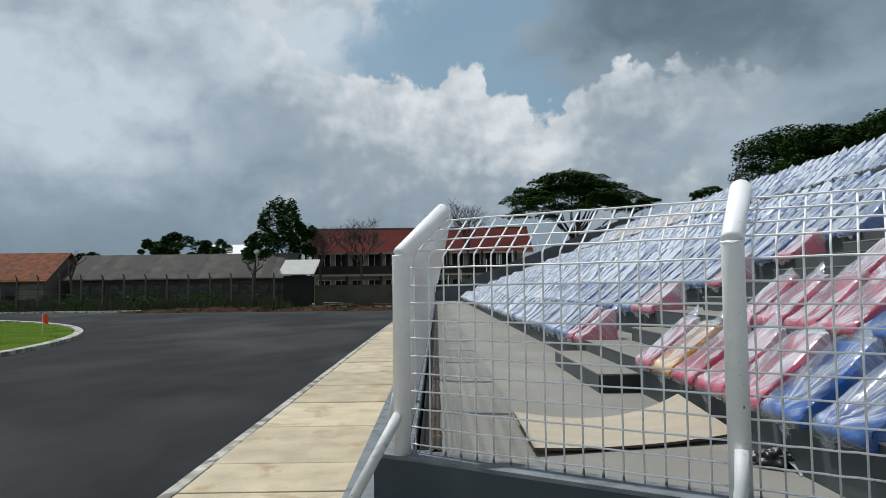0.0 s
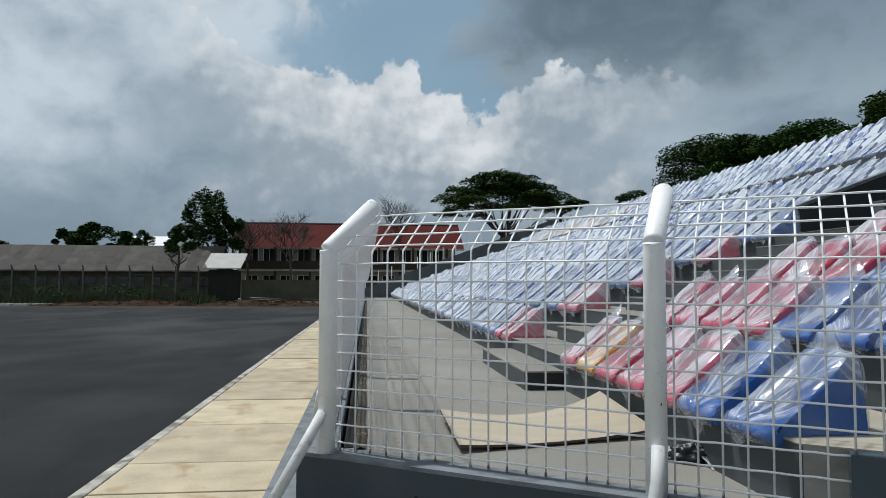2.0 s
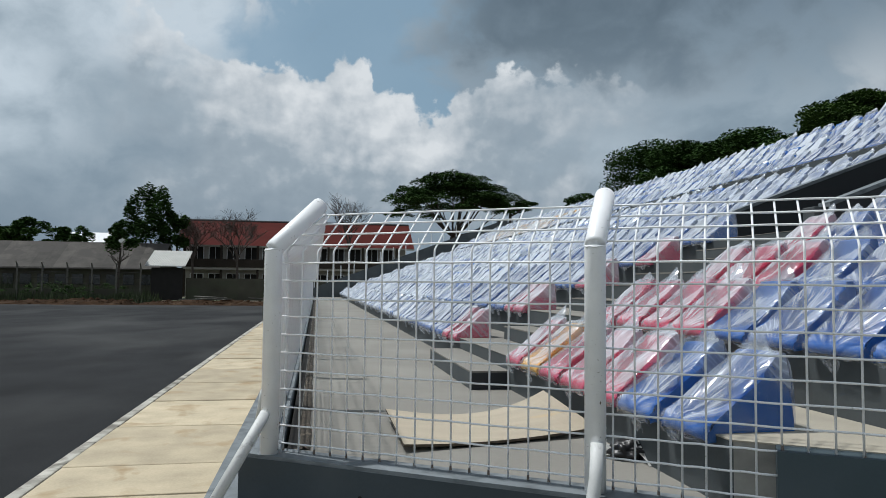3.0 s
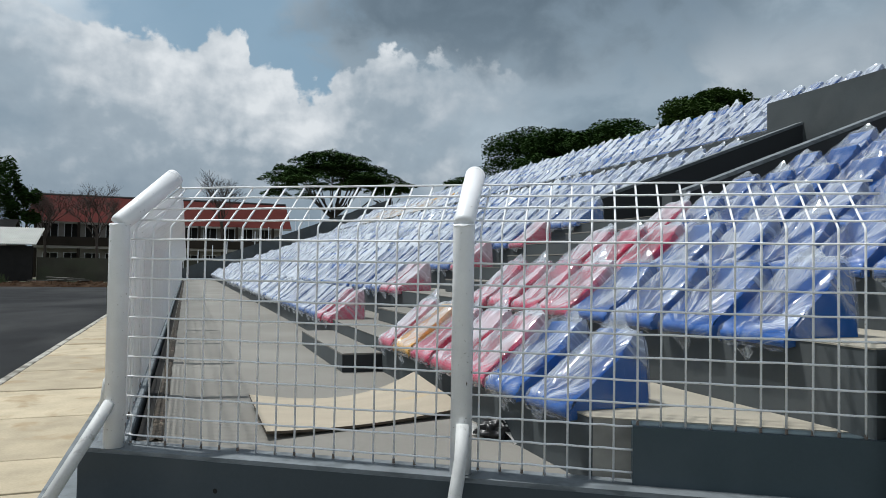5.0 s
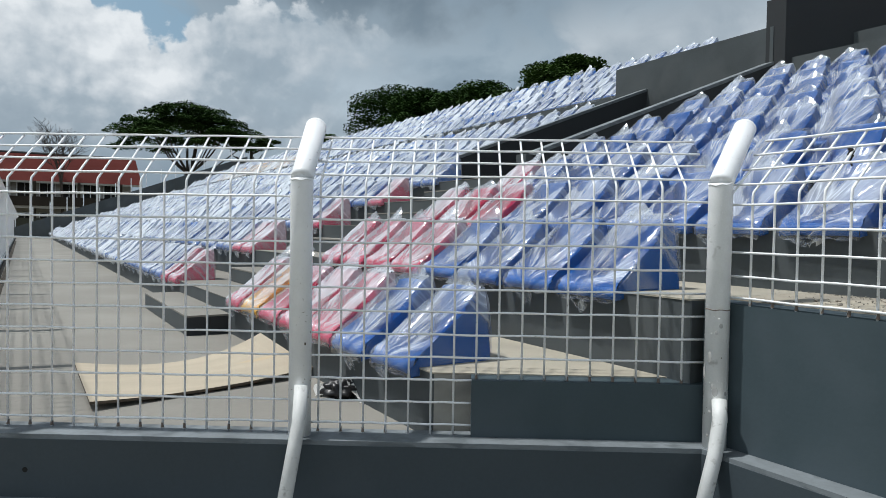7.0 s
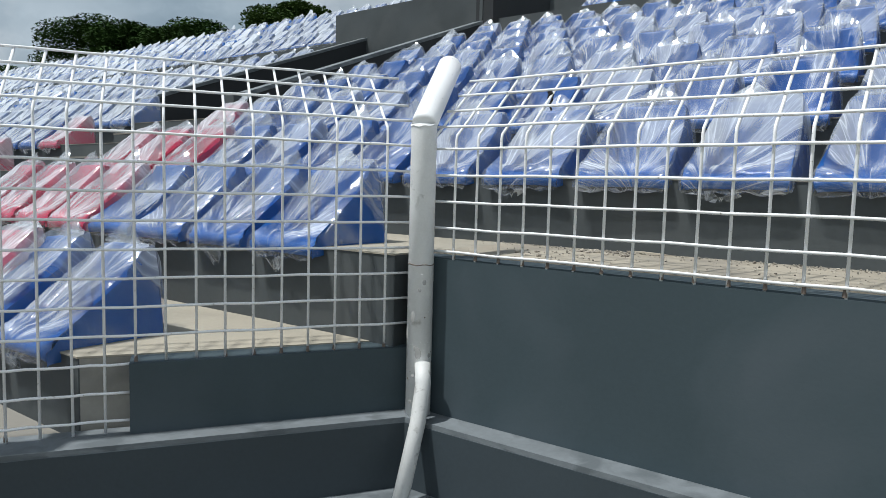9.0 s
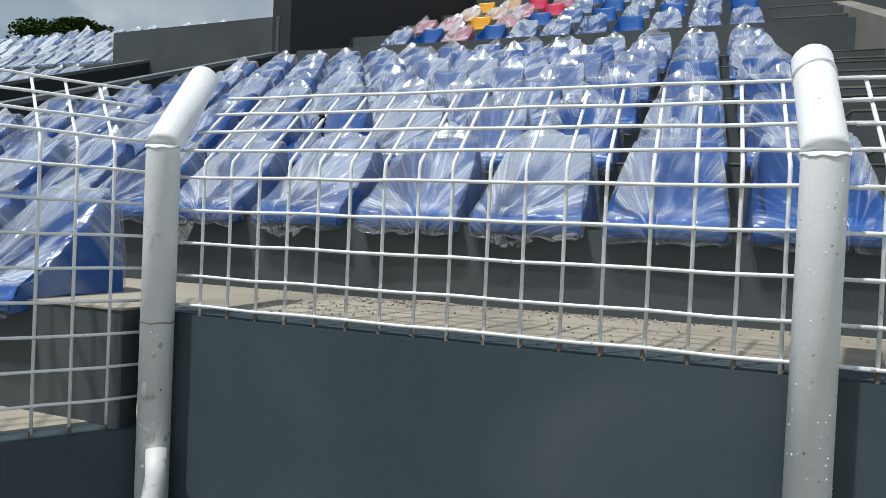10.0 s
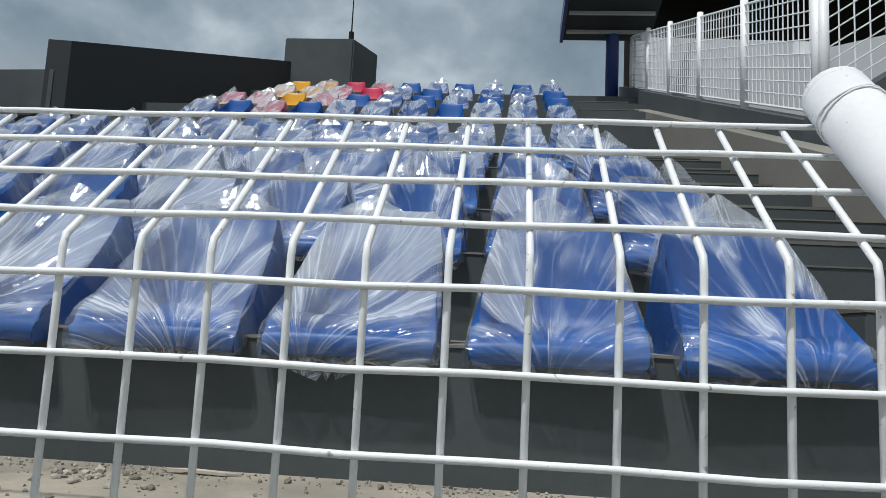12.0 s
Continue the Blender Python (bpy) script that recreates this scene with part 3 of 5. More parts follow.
while y < 51:
    ln = 0.85 if k == 6 else 1.65 + rng.uniform(-0.06, 0.06)
    gap_w = 0.040 if k % 3 else 0.022
    share("slab", slabs[k % 3], pav, Matrix.Translation((rng.uniform(-0.01, 0.01), y, 0.022 + rng.uniform(-0.008, 0.008))) @ Matrix.Diagonal((1, ln - gap_w, 1, 1)))
    y, k = y + ln, k + 1

# ---- the stand's walls and terraces ----
def structure(name, bm, mat, label, category):
    return tagged(part(name, bm, mat), label, category, kind="structure")


# low plinth round the foot
W_OUT, LEDGE, STEP_TOP = -0.385, 0.575, 0.825
bm = bmesh.new()
prism(bm, [(-0.65, NORTH_END), (-0.65, on_a(-1.6, 0.46)[1] + 0.05), on_a(-0.4, 0.46), (2.30, a_line_y(2.30, 0.46)), (2.30, -8), (3.2, -8), (3.2, 1.6), (0.6, 3.4), (0.2, NORTH_END)], -0.2, 0.30)
structure("wall_plinth", bm, M["ledge"], "worn grey concrete plinth at the foot of the stand", "plinth")
# lower wall: along the track, along the slant, along the front
bm = bmesh.new()
prism(bm, [(W_OUT, NORTH_END), (W_OUT, on_a(-2.0, 0.13)[1]), on_a(-2.0, 0.13), (2.620, a_line_y(2.620, 0.13)), (2.620, -8), (2.80, -8), (2.80, 1.94), on_a(35, -0.06), on_a(-0.5, -0.06), (-0.20, NORTH_END)], 0.0, LEDGE - 0.02)
structure("wall_low", bm, M["slate_low"], "slate grey painted concrete wall round the stand", "wall")
bm = bmesh.new()
prism(bm, [(W_OUT + 0.004, NORTH_END), (W_OUT + 0.004, on_a(-2.0, 0.126)[1]), on_a(-2.0, 0.126), (2.624, a_line_y(2.624, 0.126)), (2.624, -8), (2.79, -8), (2.79, 1.94), on_a(35, -0.055), on_a(-0.5, -0.055), (-0.205, NORTH_END)], LEDGE - 0.02, LEDGE)
o = structure("ledge_top", bm, M["ledge"], "scuffed pale grey ledge on top of the low wall", "ledge")
# raised piece of the slanted wall and the front wall
bm = bmesh.new()
prism(bm, [on_a(24.8, 0.03), on_a(35.6, 0.03), on_a(35.6, -0.12), on_a(24.8, -0.12)], LEDGE - 0.01, STEP_TOP)
structure("wall_step", bm, M["slate"], "slate grey raised piece of the slanted wall", "wall")
bm = bmesh.new()
prism(bm, [(2.735, -8), (2.735, a_line_y(2.735, 0.0) + 0.02), (2.87, a_line_y(2.87, 0.0) + 0.05), (2.87, -8)], LEDGE - 0.01, row_z(2) - 0.004)
bmesh.ops.bevel(bm, geom=bm.edges[:], offset=0.006, segments=2, affect="EDGES")
structure("wall_front", bm, M["slate"], "slate grey front wall under the mesh fence", "wall")

# lowest floor
bm = bmesh.new()
prism(bm, [(-0.24, NORTH_END), on_a(0.2, -0.02), on_a(28, -0.02), (2.2, 2.6), (2.2, NORTH_END)], 0.0, FLOOR0)
structure("floor", bm, M["floor"], "pale grey painted concrete floor behind the fence", "floor")
# near-black strip along the fence, painting the shade in the drain slot
bm = bmesh.new()
box(bm, -0.205, -0.148, 4.2, 52, FLOOR0 - 0.01, FLOOR0 + 0.004)
structure("drain_shade_strip", bm, M["void"], "near-black strip painting a shaded drain slot beside the wall", "drain")
bm = bmesh.new()
grid(bm, 6, 400, lambda u, v: (-0.140 + 0.070 * u + 0.014 * fbm(v * 60, u), 4.15 + 40 * v, FLOOR0 + 0.003 + 0.016 * math.sin(math.pi * u) * (0.6 + fbm(v * 150, u * 3))))
tagged(part("dirt_strip", bm, M["dirt"]), "strip of dry brown dirt along the drain", "dirt", kind="stuff")


def terrace(n, y0, y1, slant=False, bare=False):
    """One step of the terrace, as deep as a row and down to the ground."""
    x0, x1, z = row_x(n), row_x(n + 1) + 0.02, row_z(n)
    b = bmesh.new()
    if slant:
        ya, yb = a_line_y(x0, -0.10), a_line_y(x1, -0.10)
        prism(b, [(x0, ya), (x1, yb), (x1, y1), (x0, y1)], 0.0, z - 0.007)
        o = part("terrace_step", b, M["riser"])
        b = bmesh.new()
        prism(b, [(x0 - 0.004, ya), (x1, yb), (x1, y1), (x0 - 0.004, y1)], z - 0.007, z)
    else:
        box(b, x0, x1, y0, y1, 0.0, z - 0.007)
        o = part("terrace_step", b, M["riser"])
        b = bmesh.new()
        box(b, x0 - 0.004, x1, y0, y1, z - 0.007, z)
    if slant:
        # a paler plate over the slanted end
        e = bmesh.new()
        yc, yd = a_line_y(x0, -0.096), a_line_y(x1, -0.096)
        prism(e, [(x0 + 0.004, yc + 0.002), (x1, yd), (x1, yb), (x0 + 0.004, ya)], 0.0, z - 0.008)
        part("end_face", e, M["end_face"], o, "pale end face of the step")
    tagged(o, "grey painted concrete terrace step", "terrace", kind="structure")
    t = part("tread", b, M["dirty"] if n <= 2 and y1 < 20 else M["worn"] if bare else M["floor"], o)
    return o


for n in range(1, 10):
    if n == 1:
        terrace(n, None, 6.42, slant=True)
        terrace(n, 6.42, NORTH_END)
    elif n == 2:
        terrace(n, 2.06, 6.42)
        terrace(n, 6.42, NORTH_END)
        b = bmesh.new()
        box(b, 2.872, row_x(3) + 0.02, -8.0, 2.058, 0.0, row_z(2))
        structure("terrace_landing", b, M["sandy"], "dusty concrete landing behind the front wall", "terrace")
    elif n < 6:
        terrace(n, -8.0, -0.26, bare=True)
        terrace(n, -0.26, NORTH_END)
    else:
        terrace(n, -8.0, -0.26, bare=True)
        terrace(n, -0.26, VOM[0] + 0.10)
        terrace(n, VOM[1] - 0.10, NORTH_END)

# cross aisle behind the lower rows, and the upper tier
CROSS = row_x(10) + 0.02
for y0, y1 in ((-8.0, VOM[0] + 0.10), (VOM[1] - 0.10, NORTH_END)):
    bm = bmesh.new()
    box(bm, CROSS, UP_X, y0, y1, 0.0, row_z(9) + 0.02)
    structure("cross_aisle", bm, M["floor"], "grey concrete cross aisle", "floor")
UP_ROWS, UP_D, UP_H = 4, 0.90, 0.43
for k in range(UP_ROWS):
    bm = bmesh.new()
    box(bm, UP_X + UP_D * k, UP_X + UP_D * (k + 1) + 0.02, -8.0, NORTH_END, 0.0, UP_Z + UP_H * k)
    structure("upper_step", bm, M["riser"], "grey concrete step of the upper tier", "terrace")
bm = bmesh.new()
box(bm, UP_X + UP_D * UP_ROWS, UP_X + UP_D * UP_ROWS + 3.0, -8.0, NORTH_END, 0.0, UP_Z + UP_H * (UP_ROWS - 1) + 0.03)
structure("upper_walkway", bm, M["floor"], "grey concrete walkway behind the top row", "floor")

# sunken stairway: two sloping parapets and floor, shade in their colour, and back wall
def parapet(y0, y1, label):
    x0, x1, z0, z1 = VOM[2], VOM[3], 2.47, 4.27
    b = bmesh.new()
    prism(b, [(x0, y0), (x1, y0), (x1, y1), (x0, y1)], 0.0, [z0 - 0.03, z1 - 0.03, z1 - 0.03, z0 - 0.03])
    o = structure("parapet", b, M["dark"], label, "parapet")
    b = bmesh.new()
    e = 0.012
    prism(b, [(x0 - e, y0 - e), (x1, y0 - e), (x1, y1 + e), (x0 - e, y1 + e)], [z0 - 0.03, z1 - 0.03, z1 - 0.03, z0 - 0.03], [z0 + 0.02, z1 + 0.02, z1 + 0.02, z0 + 0.02])
    part("coping", b, M["ledge"], o)


parapet(VOM[0], VOM[0] + 0.16, "dark grey sloping parapet beside the sunken stairway")
parapet(VOM[1] - 0.16, VOM[1], "dark grey sloping parapet beyond the sunken stairway")
bm = bmesh.new()
box(bm, VOM[2] - 0.1, VOM[3], VOM[0] + 0.1, VOM[1] - 0.1, 0.0, 1.25)
structure("stairway_floor", bm, M["dark"], "dark floor of the sunken stairway", "floor")
bm = bmesh.new()
box(bm, VOM[2] - 0.12, VOM[2], AISLE[0] + 0.4, VOM[0] + 0.3, 1.0, 2.45, 0.01)
structure("stairway_pier", bm, M["riser"], "grey concrete pier at the stairway mouth", "pier")
bm = bmesh.new()
prism(bm, [(UP_X - 0.14, 6.80), (UP_X, 6.80), (UP_X, 10.20), (UP_X - 0.14, 10.20)], 1.0, [4.80, 4.80, 4.74, 4.74])
structure("stairway_back_wall", bm, M["riser"], "grey back wall above the sunken stairway", "wall")
# slanted wall, its shade put into a dark colour, and the block at its end
bm = bmesh.new()
prism(bm, [(UP_X - 0.15, 6.92), (UP_X - 0.10, 6.62), (14.0, 4.78), (14.1, 5.05)], 4.0, [5.22, 5.22, 6.42, 6.42])
structure("slanted_wall", bm, M["dark"], "dark grey slanted wall of the upper tier", "wall")
bm = bmesh.new()
prism(bm, [(14.0, 4.92), (14.0, 3.62), (14.75, 3.30), (15.6, 4.92)], 4.5, 6.88)
bmesh.ops.bevel(bm, geom=bm.edges[:], offset=0.02, segments=2, affect="EDGES")
structure("stair_block", bm, M["riser"], "grey concrete stair head block", "block")

# the step block in the aisle and the stair steps beside the rows
def aisle_step(x0, x1, y0, y1, z0, z1, mat="riser", dark_end=False):
    b = bmesh.new()
    box(b, x0, x1, y0, y1, z0, z1 - 0.015, 0.006)
    o = tagged(part("aisle_step", b, M[mat]), "grey concrete step block in the stair aisle", "step", kind="structure")
    b = bmesh.new()
    box(b, x0 - 0.003, x1, y0 - 0.003, y1 + 0.003, z1 - 0.015, z1)
    part("tread", b, M["floor"] if y0 > 2 else M["worn"], o)
    if dark_end:
        # a darker plate over the block's south end
        b = bmesh.new()
        box(b, x0 + 0.002, x1, y0 - 0.004, y0 + 0.001, z0, z1 - 0.018)
        part("end_face", b, M["dark"], o, "darker grey end face")


aisle_step(1.40, ROW_X, 6.36, 8.72, FLOOR0, FLOOR0 + 0.175, dark_end=True)
for n in range(2, 6):
    aisle_step(row_x(n) - 0.36, row_x(n), AISLE[0] + 0.10, AISLE[1] - 0.12, row_z(n - 1), row_z(n - 1) + ROW_H * 0.5)
for n in range(3, 10):
    aisle_step(row_x(n) - 0.38, row_x(n), -1.16, -0.42, row_z(n - 1), row_z(n - 1) + ROW_H * 0.5, "end_face" if n == 3 else "riser")
for k in range(1, UP_ROWS):
    aisle_step(UP_X + UP_D * k - 0.36, UP_X + UP_D * k, -1.2, -0.35, UP_Z + UP_H * (k - 1), UP_Z + UP_H * (k - 0.5))

# side wall of the aisle with its sloping kerb
bm = bmesh.new()
prism(bm, [(6.9, -1.62), (15.2, -1.62), (15.2, -1.42), (6.9, -1.42)], 0.0, [3.18, 6.48, 6.48, 3.18])
structure("aisle_wall", bm, M["riser"], "grey concrete side wall of the aisle", "wall")
bm = bmesh.new()
prism(bm, [(3.6, -1.42), (14.6, -1.42), (14.6, -1.20), (3.6, -1.20)], 0.0, [1.78, 5.92, 5.92, 1.78])
structure("aisle_kerb", bm, M["floor"], "pale sloping concrete kerb beside the aisle", "kerb")
bm = bmesh.new()
prism(bm, [(6.9, -1.42), (6.72, -1.50), (6.2, -4.6), (6.4, -4.6)], 0.0, [3.18, 3.18, 5.2, 5.2])
structure("wall_return", bm, M["riser"], "grey concrete stair wall under the white railing", "wall")

# ---- fences ----
ARM = Vector((0.275, 0.230))                 # the bent top: inwards, up
BAR = 0.0050
H_LOW = [1.620, 1.520, 1.420, 1.320]
H_ARM = [0.14, 0.43, 0.71, 0.99]


def bar_mesh(z0, zb, rise, name="bar"):
    b = bmesh.new()
    tube(b, [(0, 0, z0), (0, 0, zb - 0.012), (0.004, 0, zb + 0.006), (ARM.x, 0, zb + rise)], BAR, 7)
    me = bpy.data.meshes.new(name)
    b.normal_update()
    b.to_mesh(me)
    b.free()
    me.materials.append(M["white"])
    me.polygons.foreach_set("use_smooth", [True] * len(me.polygons))
    return me


def fence_panel(label, origin, turn, bars, low, length0, length1, lows, zb=ZB, rise=ARM.y):
    """A welded mesh panel: upright bars bent inwards at the top, and cross bars on their outer side."""
    th = tagged(empty("mesh_fence", pose(origin[0], origin[1], 0, 0, 0, turn)), label, "fence", group="mesh fences", kind="")
    made, feet = {}, {}
    for k, z0 in bars:
        if z0 not in made:
            made[z0] = bar_mesh(z0, zb, rise)
        share("upright_bar", made[z0], th, pose(rng.uniform(-.002, .002), -0.1 * k, 0, rng.uniform(-.15, .15), 0, 0))
        if z0 not in feet:
            b = bmesh.new()
            tube(b, [(0, 0, z0 + 0.004), (0, 0, z0 + 0.026)], BAR * 1.45, 7, r_end=BAR * 1.05)
            me = bpy.data.meshes.new("bar_foot")
            b.to_mesh(me)
            b.free()
            me.materials.append(M["rust"])
            feet[z0] = me
        if rng.random() < 0.8:
            share("bar_foot", feet[z0], th, pose(0, -0.1 * k, 0, 0, 0, rng.uniform(0, 90)))
    for z, y0, y1 in lows:
        b = bmesh.new()
        pts = [(-0.0085 + 0.0012 * math.sin(3.1 * k + z * 9), y0 + (y1 - y0) * k / 12, z + 0.0018 * math.sin(2.3 * k + z * 5)) for k in range(13)]
        tube(b, pts, BAR, 7)
        part("cross_bar", b, M["white"], th, smooth=True)
    for s in H_ARM:
        b = bmesh.new()
        pts = [(ARM.x * s - 0.006, length0 + (length1 - length0) * k / 12, zb + rise * s + 0.0075 + 0.0015 * math.sin(2.0 * k + s * 9)) for k in range(13)]
        tube(b, pts, BAR, 7)
        part("cross_bar", b, M["white"], th, smooth=True)
    return th


rng = random.Random(21)
TURN_A = math.degrees(math.atan2(-NOUT.y, -NOUT.x))        # local x points inwards
# panels of the slanted fence; local y runs back along it, so bars go to minus y
fence_panel("white welded mesh fence panel on the slanted low wall", on_a(0), TURN_A, [(0.0, LEDGE)] + [(q + 0.0, LEDGE) for q in range(1, 18)], LEDGE, 0.02, -1.72,
            [(z, 0.02, -1.72) for z in H_LOW + [1.220, 1.120, 1.020, 0.920, 0.820, 0.720, 0.622]])
fence_panel("white welded mesh fence panel stepping over the raised wall", on_a(0), TURN_A, [(q, LEDGE) for q in range(18, 25)] + [(q, STEP_TOP - 0.005) for q in range(25, 35)], LEDGE, -1.72, -3.52,
            [(z, -1.72, -3.52) for z in H_LOW + [1.220, 1.120, 1.020, 0.920]] + [(0.82, -1.72, -2.48), (0.72, -1.72, -2.48), (0.622, -1.72, -2.48)])
fence_panel("white welded mesh fence panel on the front wall", (XB, YB), 0.0, [(i, row_z(2) - 0.01) for i in range(0, 19)], row_z(2), 0.03, -1.88, [(z - 0.014, 0.03, -1.88) for z in H_LOW + [1.230]], 1.650, 0.246)
fence_panel("white welded mesh fence panel on the front wall", (XB, YB), 0.0, [(i - 0.14, row_z(2) - 0.01) for i in range(19, 37)], row_z(2), -1.84, -3.70, [(z - 0.014, -1.84, -3.70) for z in H_LOW + [1.230]], 1.650, 0.246)
# the fence along the track: the near panel bar by bar, the rest together
rng = random.Random(22)
WX = -0.275
fence_panel("white welded mesh fence panel beside the track", (WX, 5.72), 0.0, [(q, LEDGE) for q in range(0, 18)], LEDGE, 0.02, -1.74,
            [(z, 0.02, -1.74) for z in H_LOW + [1.220, 1.120, 1.020, 0.920, 0.820, 0.720, 0.622]])
bm = bmesh.new()
y = 5.82
while y < NORTH_END:
    if y < 26 or int(y * 10) % 2 == 0:
        tube(bm, [(WX, y, LEDGE), (WX, y, ZB), (WX + ARM.x, y, ZB + ARM.y)], BAR, 4, caps=False)
    y += 0.1
for z in H_LOW + [1.220, 1.120, 1.020, 0.920, 0.820, 0.720, 0.622]:
    tube(bm, [(WX - 0.008, 5.74, z), (WX - 0.008, NORTH_END, z)], BAR, 5)
for s in H_ARM:
    tube(bm, [(WX + ARM.x * s, 5.74, ZB + ARM.y * s + 0.007), (WX + ARM.x * s, NORTH_END, ZB + ARM.y * s + 0.007)], BAR, 5)
tagged(part("fence_mesh", bm, M["white"], smooth=True), "long run of white mesh fence along the track", "fence", kind="stuff")


def fence_post(x, y, z0, inward, label, r=0.049, arm=(0.285, 0.262), z_bend=1.700, brace=None, wound=False, joint=0.0):
    """A white steel pipe post with its top bent inwards, its welded seam, its cap and its stay."""
    th = tagged(empty("fence_post", pose(x, y, 0)), label, "fence post", group="fence posts")
    d = Vector(inward).normalized()
    b = bmesh.new()
    top = (d.x * arm[0], d.y * arm[0], z_bend + arm[1])
    tube(b, [(0, 0, z0), (0, 0, z_bend - 0.02), (0, 0, z_bend - 0.004)], r, 20, caps=True)
    part("pole", b, M["white"] if not joint else M["scuffed_white"], th, smooth=True)
    b = bmesh.new()
    tube(b, [(0, 0, z_bend - 0.006), (d.x * 0.006, d.y * 0.006, z_bend + 0.004), top], r, 20, caps=True)
    part("bent_top", b, M["white"], th, smooth=True)
    b = bmesh.new()
    ring = [(r * math.cos(a), r * math.sin(a), z_bend - 0.004 + 0.003 * math.sin(7 * a) + 0.010 * (math.cos(a) * d.x + math.sin(a) * d.y)) for a in [2 * math.pi * k / 24 for k in range(25)]]
    tube(b, ring, 0.0030, 5, caps=False)
    part("weld_seam", b, M["white"], th, "rough painted weld seam", smooth=True)
    b = bmesh.new()
    along = Vector((d.x * arm[0], d.y * arm[0], arm[1])).normalized()
    tv = Vector(top)
    tube(b, [tv - along * 0.012, tv + along * 0.006, tv + along * 0.013], r * 1.004, 20, r_end=r * 0.86)
    part("cap", b, M["white"], th, smooth=True)
    if wound:
        side = Vector((-d.y, d.x, 0))
        up = along.cross(side)
        for k in range(2):
            b = bmesh.new()
            turn = [2 * math.pi * q / 22 for q in range(23)]
            tube(b, [tv - along * (0.075 + 0.010 * k + 0.006 * math.sin(a * 2 + k)) + (side * math.cos(a) + up * math.sin(a)) * (r + 0.0014) for a in turn], 0.0015, 5, caps=False)
            part("wire_wrap", b, M["white"], th, "twist of painted wire", smooth=True)
    b = bmesh.new()
    for k in range(140):
        a, zz = rng.uniform(0, 6.28), rng.choice((rng.uniform(z0 + 0.05, z_bend - 0.03), z_bend - abs(rng.gauss(0, 0.10)) - 0.02, z0 + 0.45 + rng.gauss(0, 0.12)))
        s = rng.uniform(0.0008, 0.0019)
        m = Matrix.Translation(((r - 0.0004) * math.cos(a), (r - 0.0004) * math.sin(a), max(zz, z0 + 0.03))) @ Matrix.Diagonal((s, s, s * rng.uniform(1, 2.0), 1))
        bmesh.ops.create_icosphere(b, subdivisions=1, radius=1.0, matrix=m)
    drips = part("paint_drips", b, M["white"], th, "small blobs of dried white paint", smooth=True)
    tagged(drips, "small blobs of dried white paint", kind="stuff")
    b = bmesh.new()
    for k in range(9):
        a, zz = rng.uniform(0, 6.28), rng.uniform(z0, z0 + 0.5)
        s = rng.uniform(0.002, 0.005)
        m = Matrix.Translation((r * 0.985 * math.cos(a), r * 0.985 * math.sin(a), zz)) @ Matrix.Rotation(a, 4, "Z") @ Matrix.Diagonal((0.0012, s, s * rng.uniform(0.6, 2.0), 1))
        bmesh.ops.create_icosphere(b, subdivisions=1, radius=1.0, matrix=m)
    tagged(part("paint_chips", b, M["rust"], th), "chipped spots of bare primer", kind="stuff")
    if joint:
        b = bmesh.new()
        tube(b, [((r + 0.0004) * math.cos(a), (r + 0.0004) * math.sin(a), joint + 0.002 * math.sin(5 * a)) for a in [2 * math.pi * k / 24 for k in range(25)]], 0.0022, 5, caps=False)
        part("sleeve_joint", b, M["rust"], th, "grimy joint line round the pipe", smooth=True)
        b = bmesh.new()
        for k in range(15):
            a, zz = rng.uniform(0, 6.28), rng.uniform(z0 + 0.05, joint - 0.02)
            s = rng.uniform(0.004, 0.013)
            m = Matrix.Translation((r * 0.99 * math.cos(a), r * 0.99 * math.sin(a), zz)) @ Matrix.Rotation(a, 4, "Z") @ Matrix.Diagonal((0.0010, s, s * rng.uniform(0.8, 2.6), 1))
            bmesh.ops.create_icosphere(b, subdivisions=2, radius=1.0, matrix=m)
        tagged(part("worn_paint", b, M["bare_steel"], th), "worn grey patches on the lower pipe", kind="stuff")
    for k, pts in enumerate(brace or ()):
        b = bmesh.new()
        tube(b, [Vector(p) - Vector((x, y, 0)) for p in pts], 0.030, 14)
        part("stay", b, M["dull_white"], th, "dull white stay pipe", smooth=True)
    return th


rng = random.Random(31)
p1x, p1y = -0.290, 3.874
p2x, p2y = 1.213, 2.945
p3x, p3y = 2.692, 1.942
p4x, p4y = 2.682, 0.170
inA = (-NOUT.x, -NOUT.y)
fence_post(p1x, p1y, LEDGE, (0.88, 0.47), "white steel corner post with bent top and two stays", brace=[
    [(p1x - 0.02, p1y - 0.03, 0.80), (p1x - 0.10, p1y - 0.10, 0.66), (-0.60, 3.52, 0.30)], [(p1x - 0.03, p1y + 0.02, 0.90), (-0.36, 4.1, 0.70)]])
fence_post(p2x, p2y, LEDGE, inA, "white steel fence post with bent top and a stay", brace=[[(p2x - 0.01, p2y - 0.045, 0.80), (p2x - 0.035, p2y - 0.09, 0.66), (p2x - 0.17, p2y - 0.26, 0.30)]])
fence_post(p3x, p3y, LEDGE, (0.95, 0.30), "white steel post with chipped paint in the inner corner", joint=1.165, brace=[
    [(p3x - 0.035, p3y - 0.045, 0.79), (p3x - 0.06, p3y - 0.07, 0.72), (p3x - 0.10, p3y - 0.08, 0.58), (p3x - 0.235, p3y - 0.105, 0.30)]])
fence_post(p4x, p4y, LEDGE, (1, 0), "thick white steel fence post with rough paint", r=0.047, z_bend=1.676, wound=True)
fence_post(p4x, p4y - 1.85, LEDGE, (1, 0), "white steel fence post on the front wall")
y = 5.74
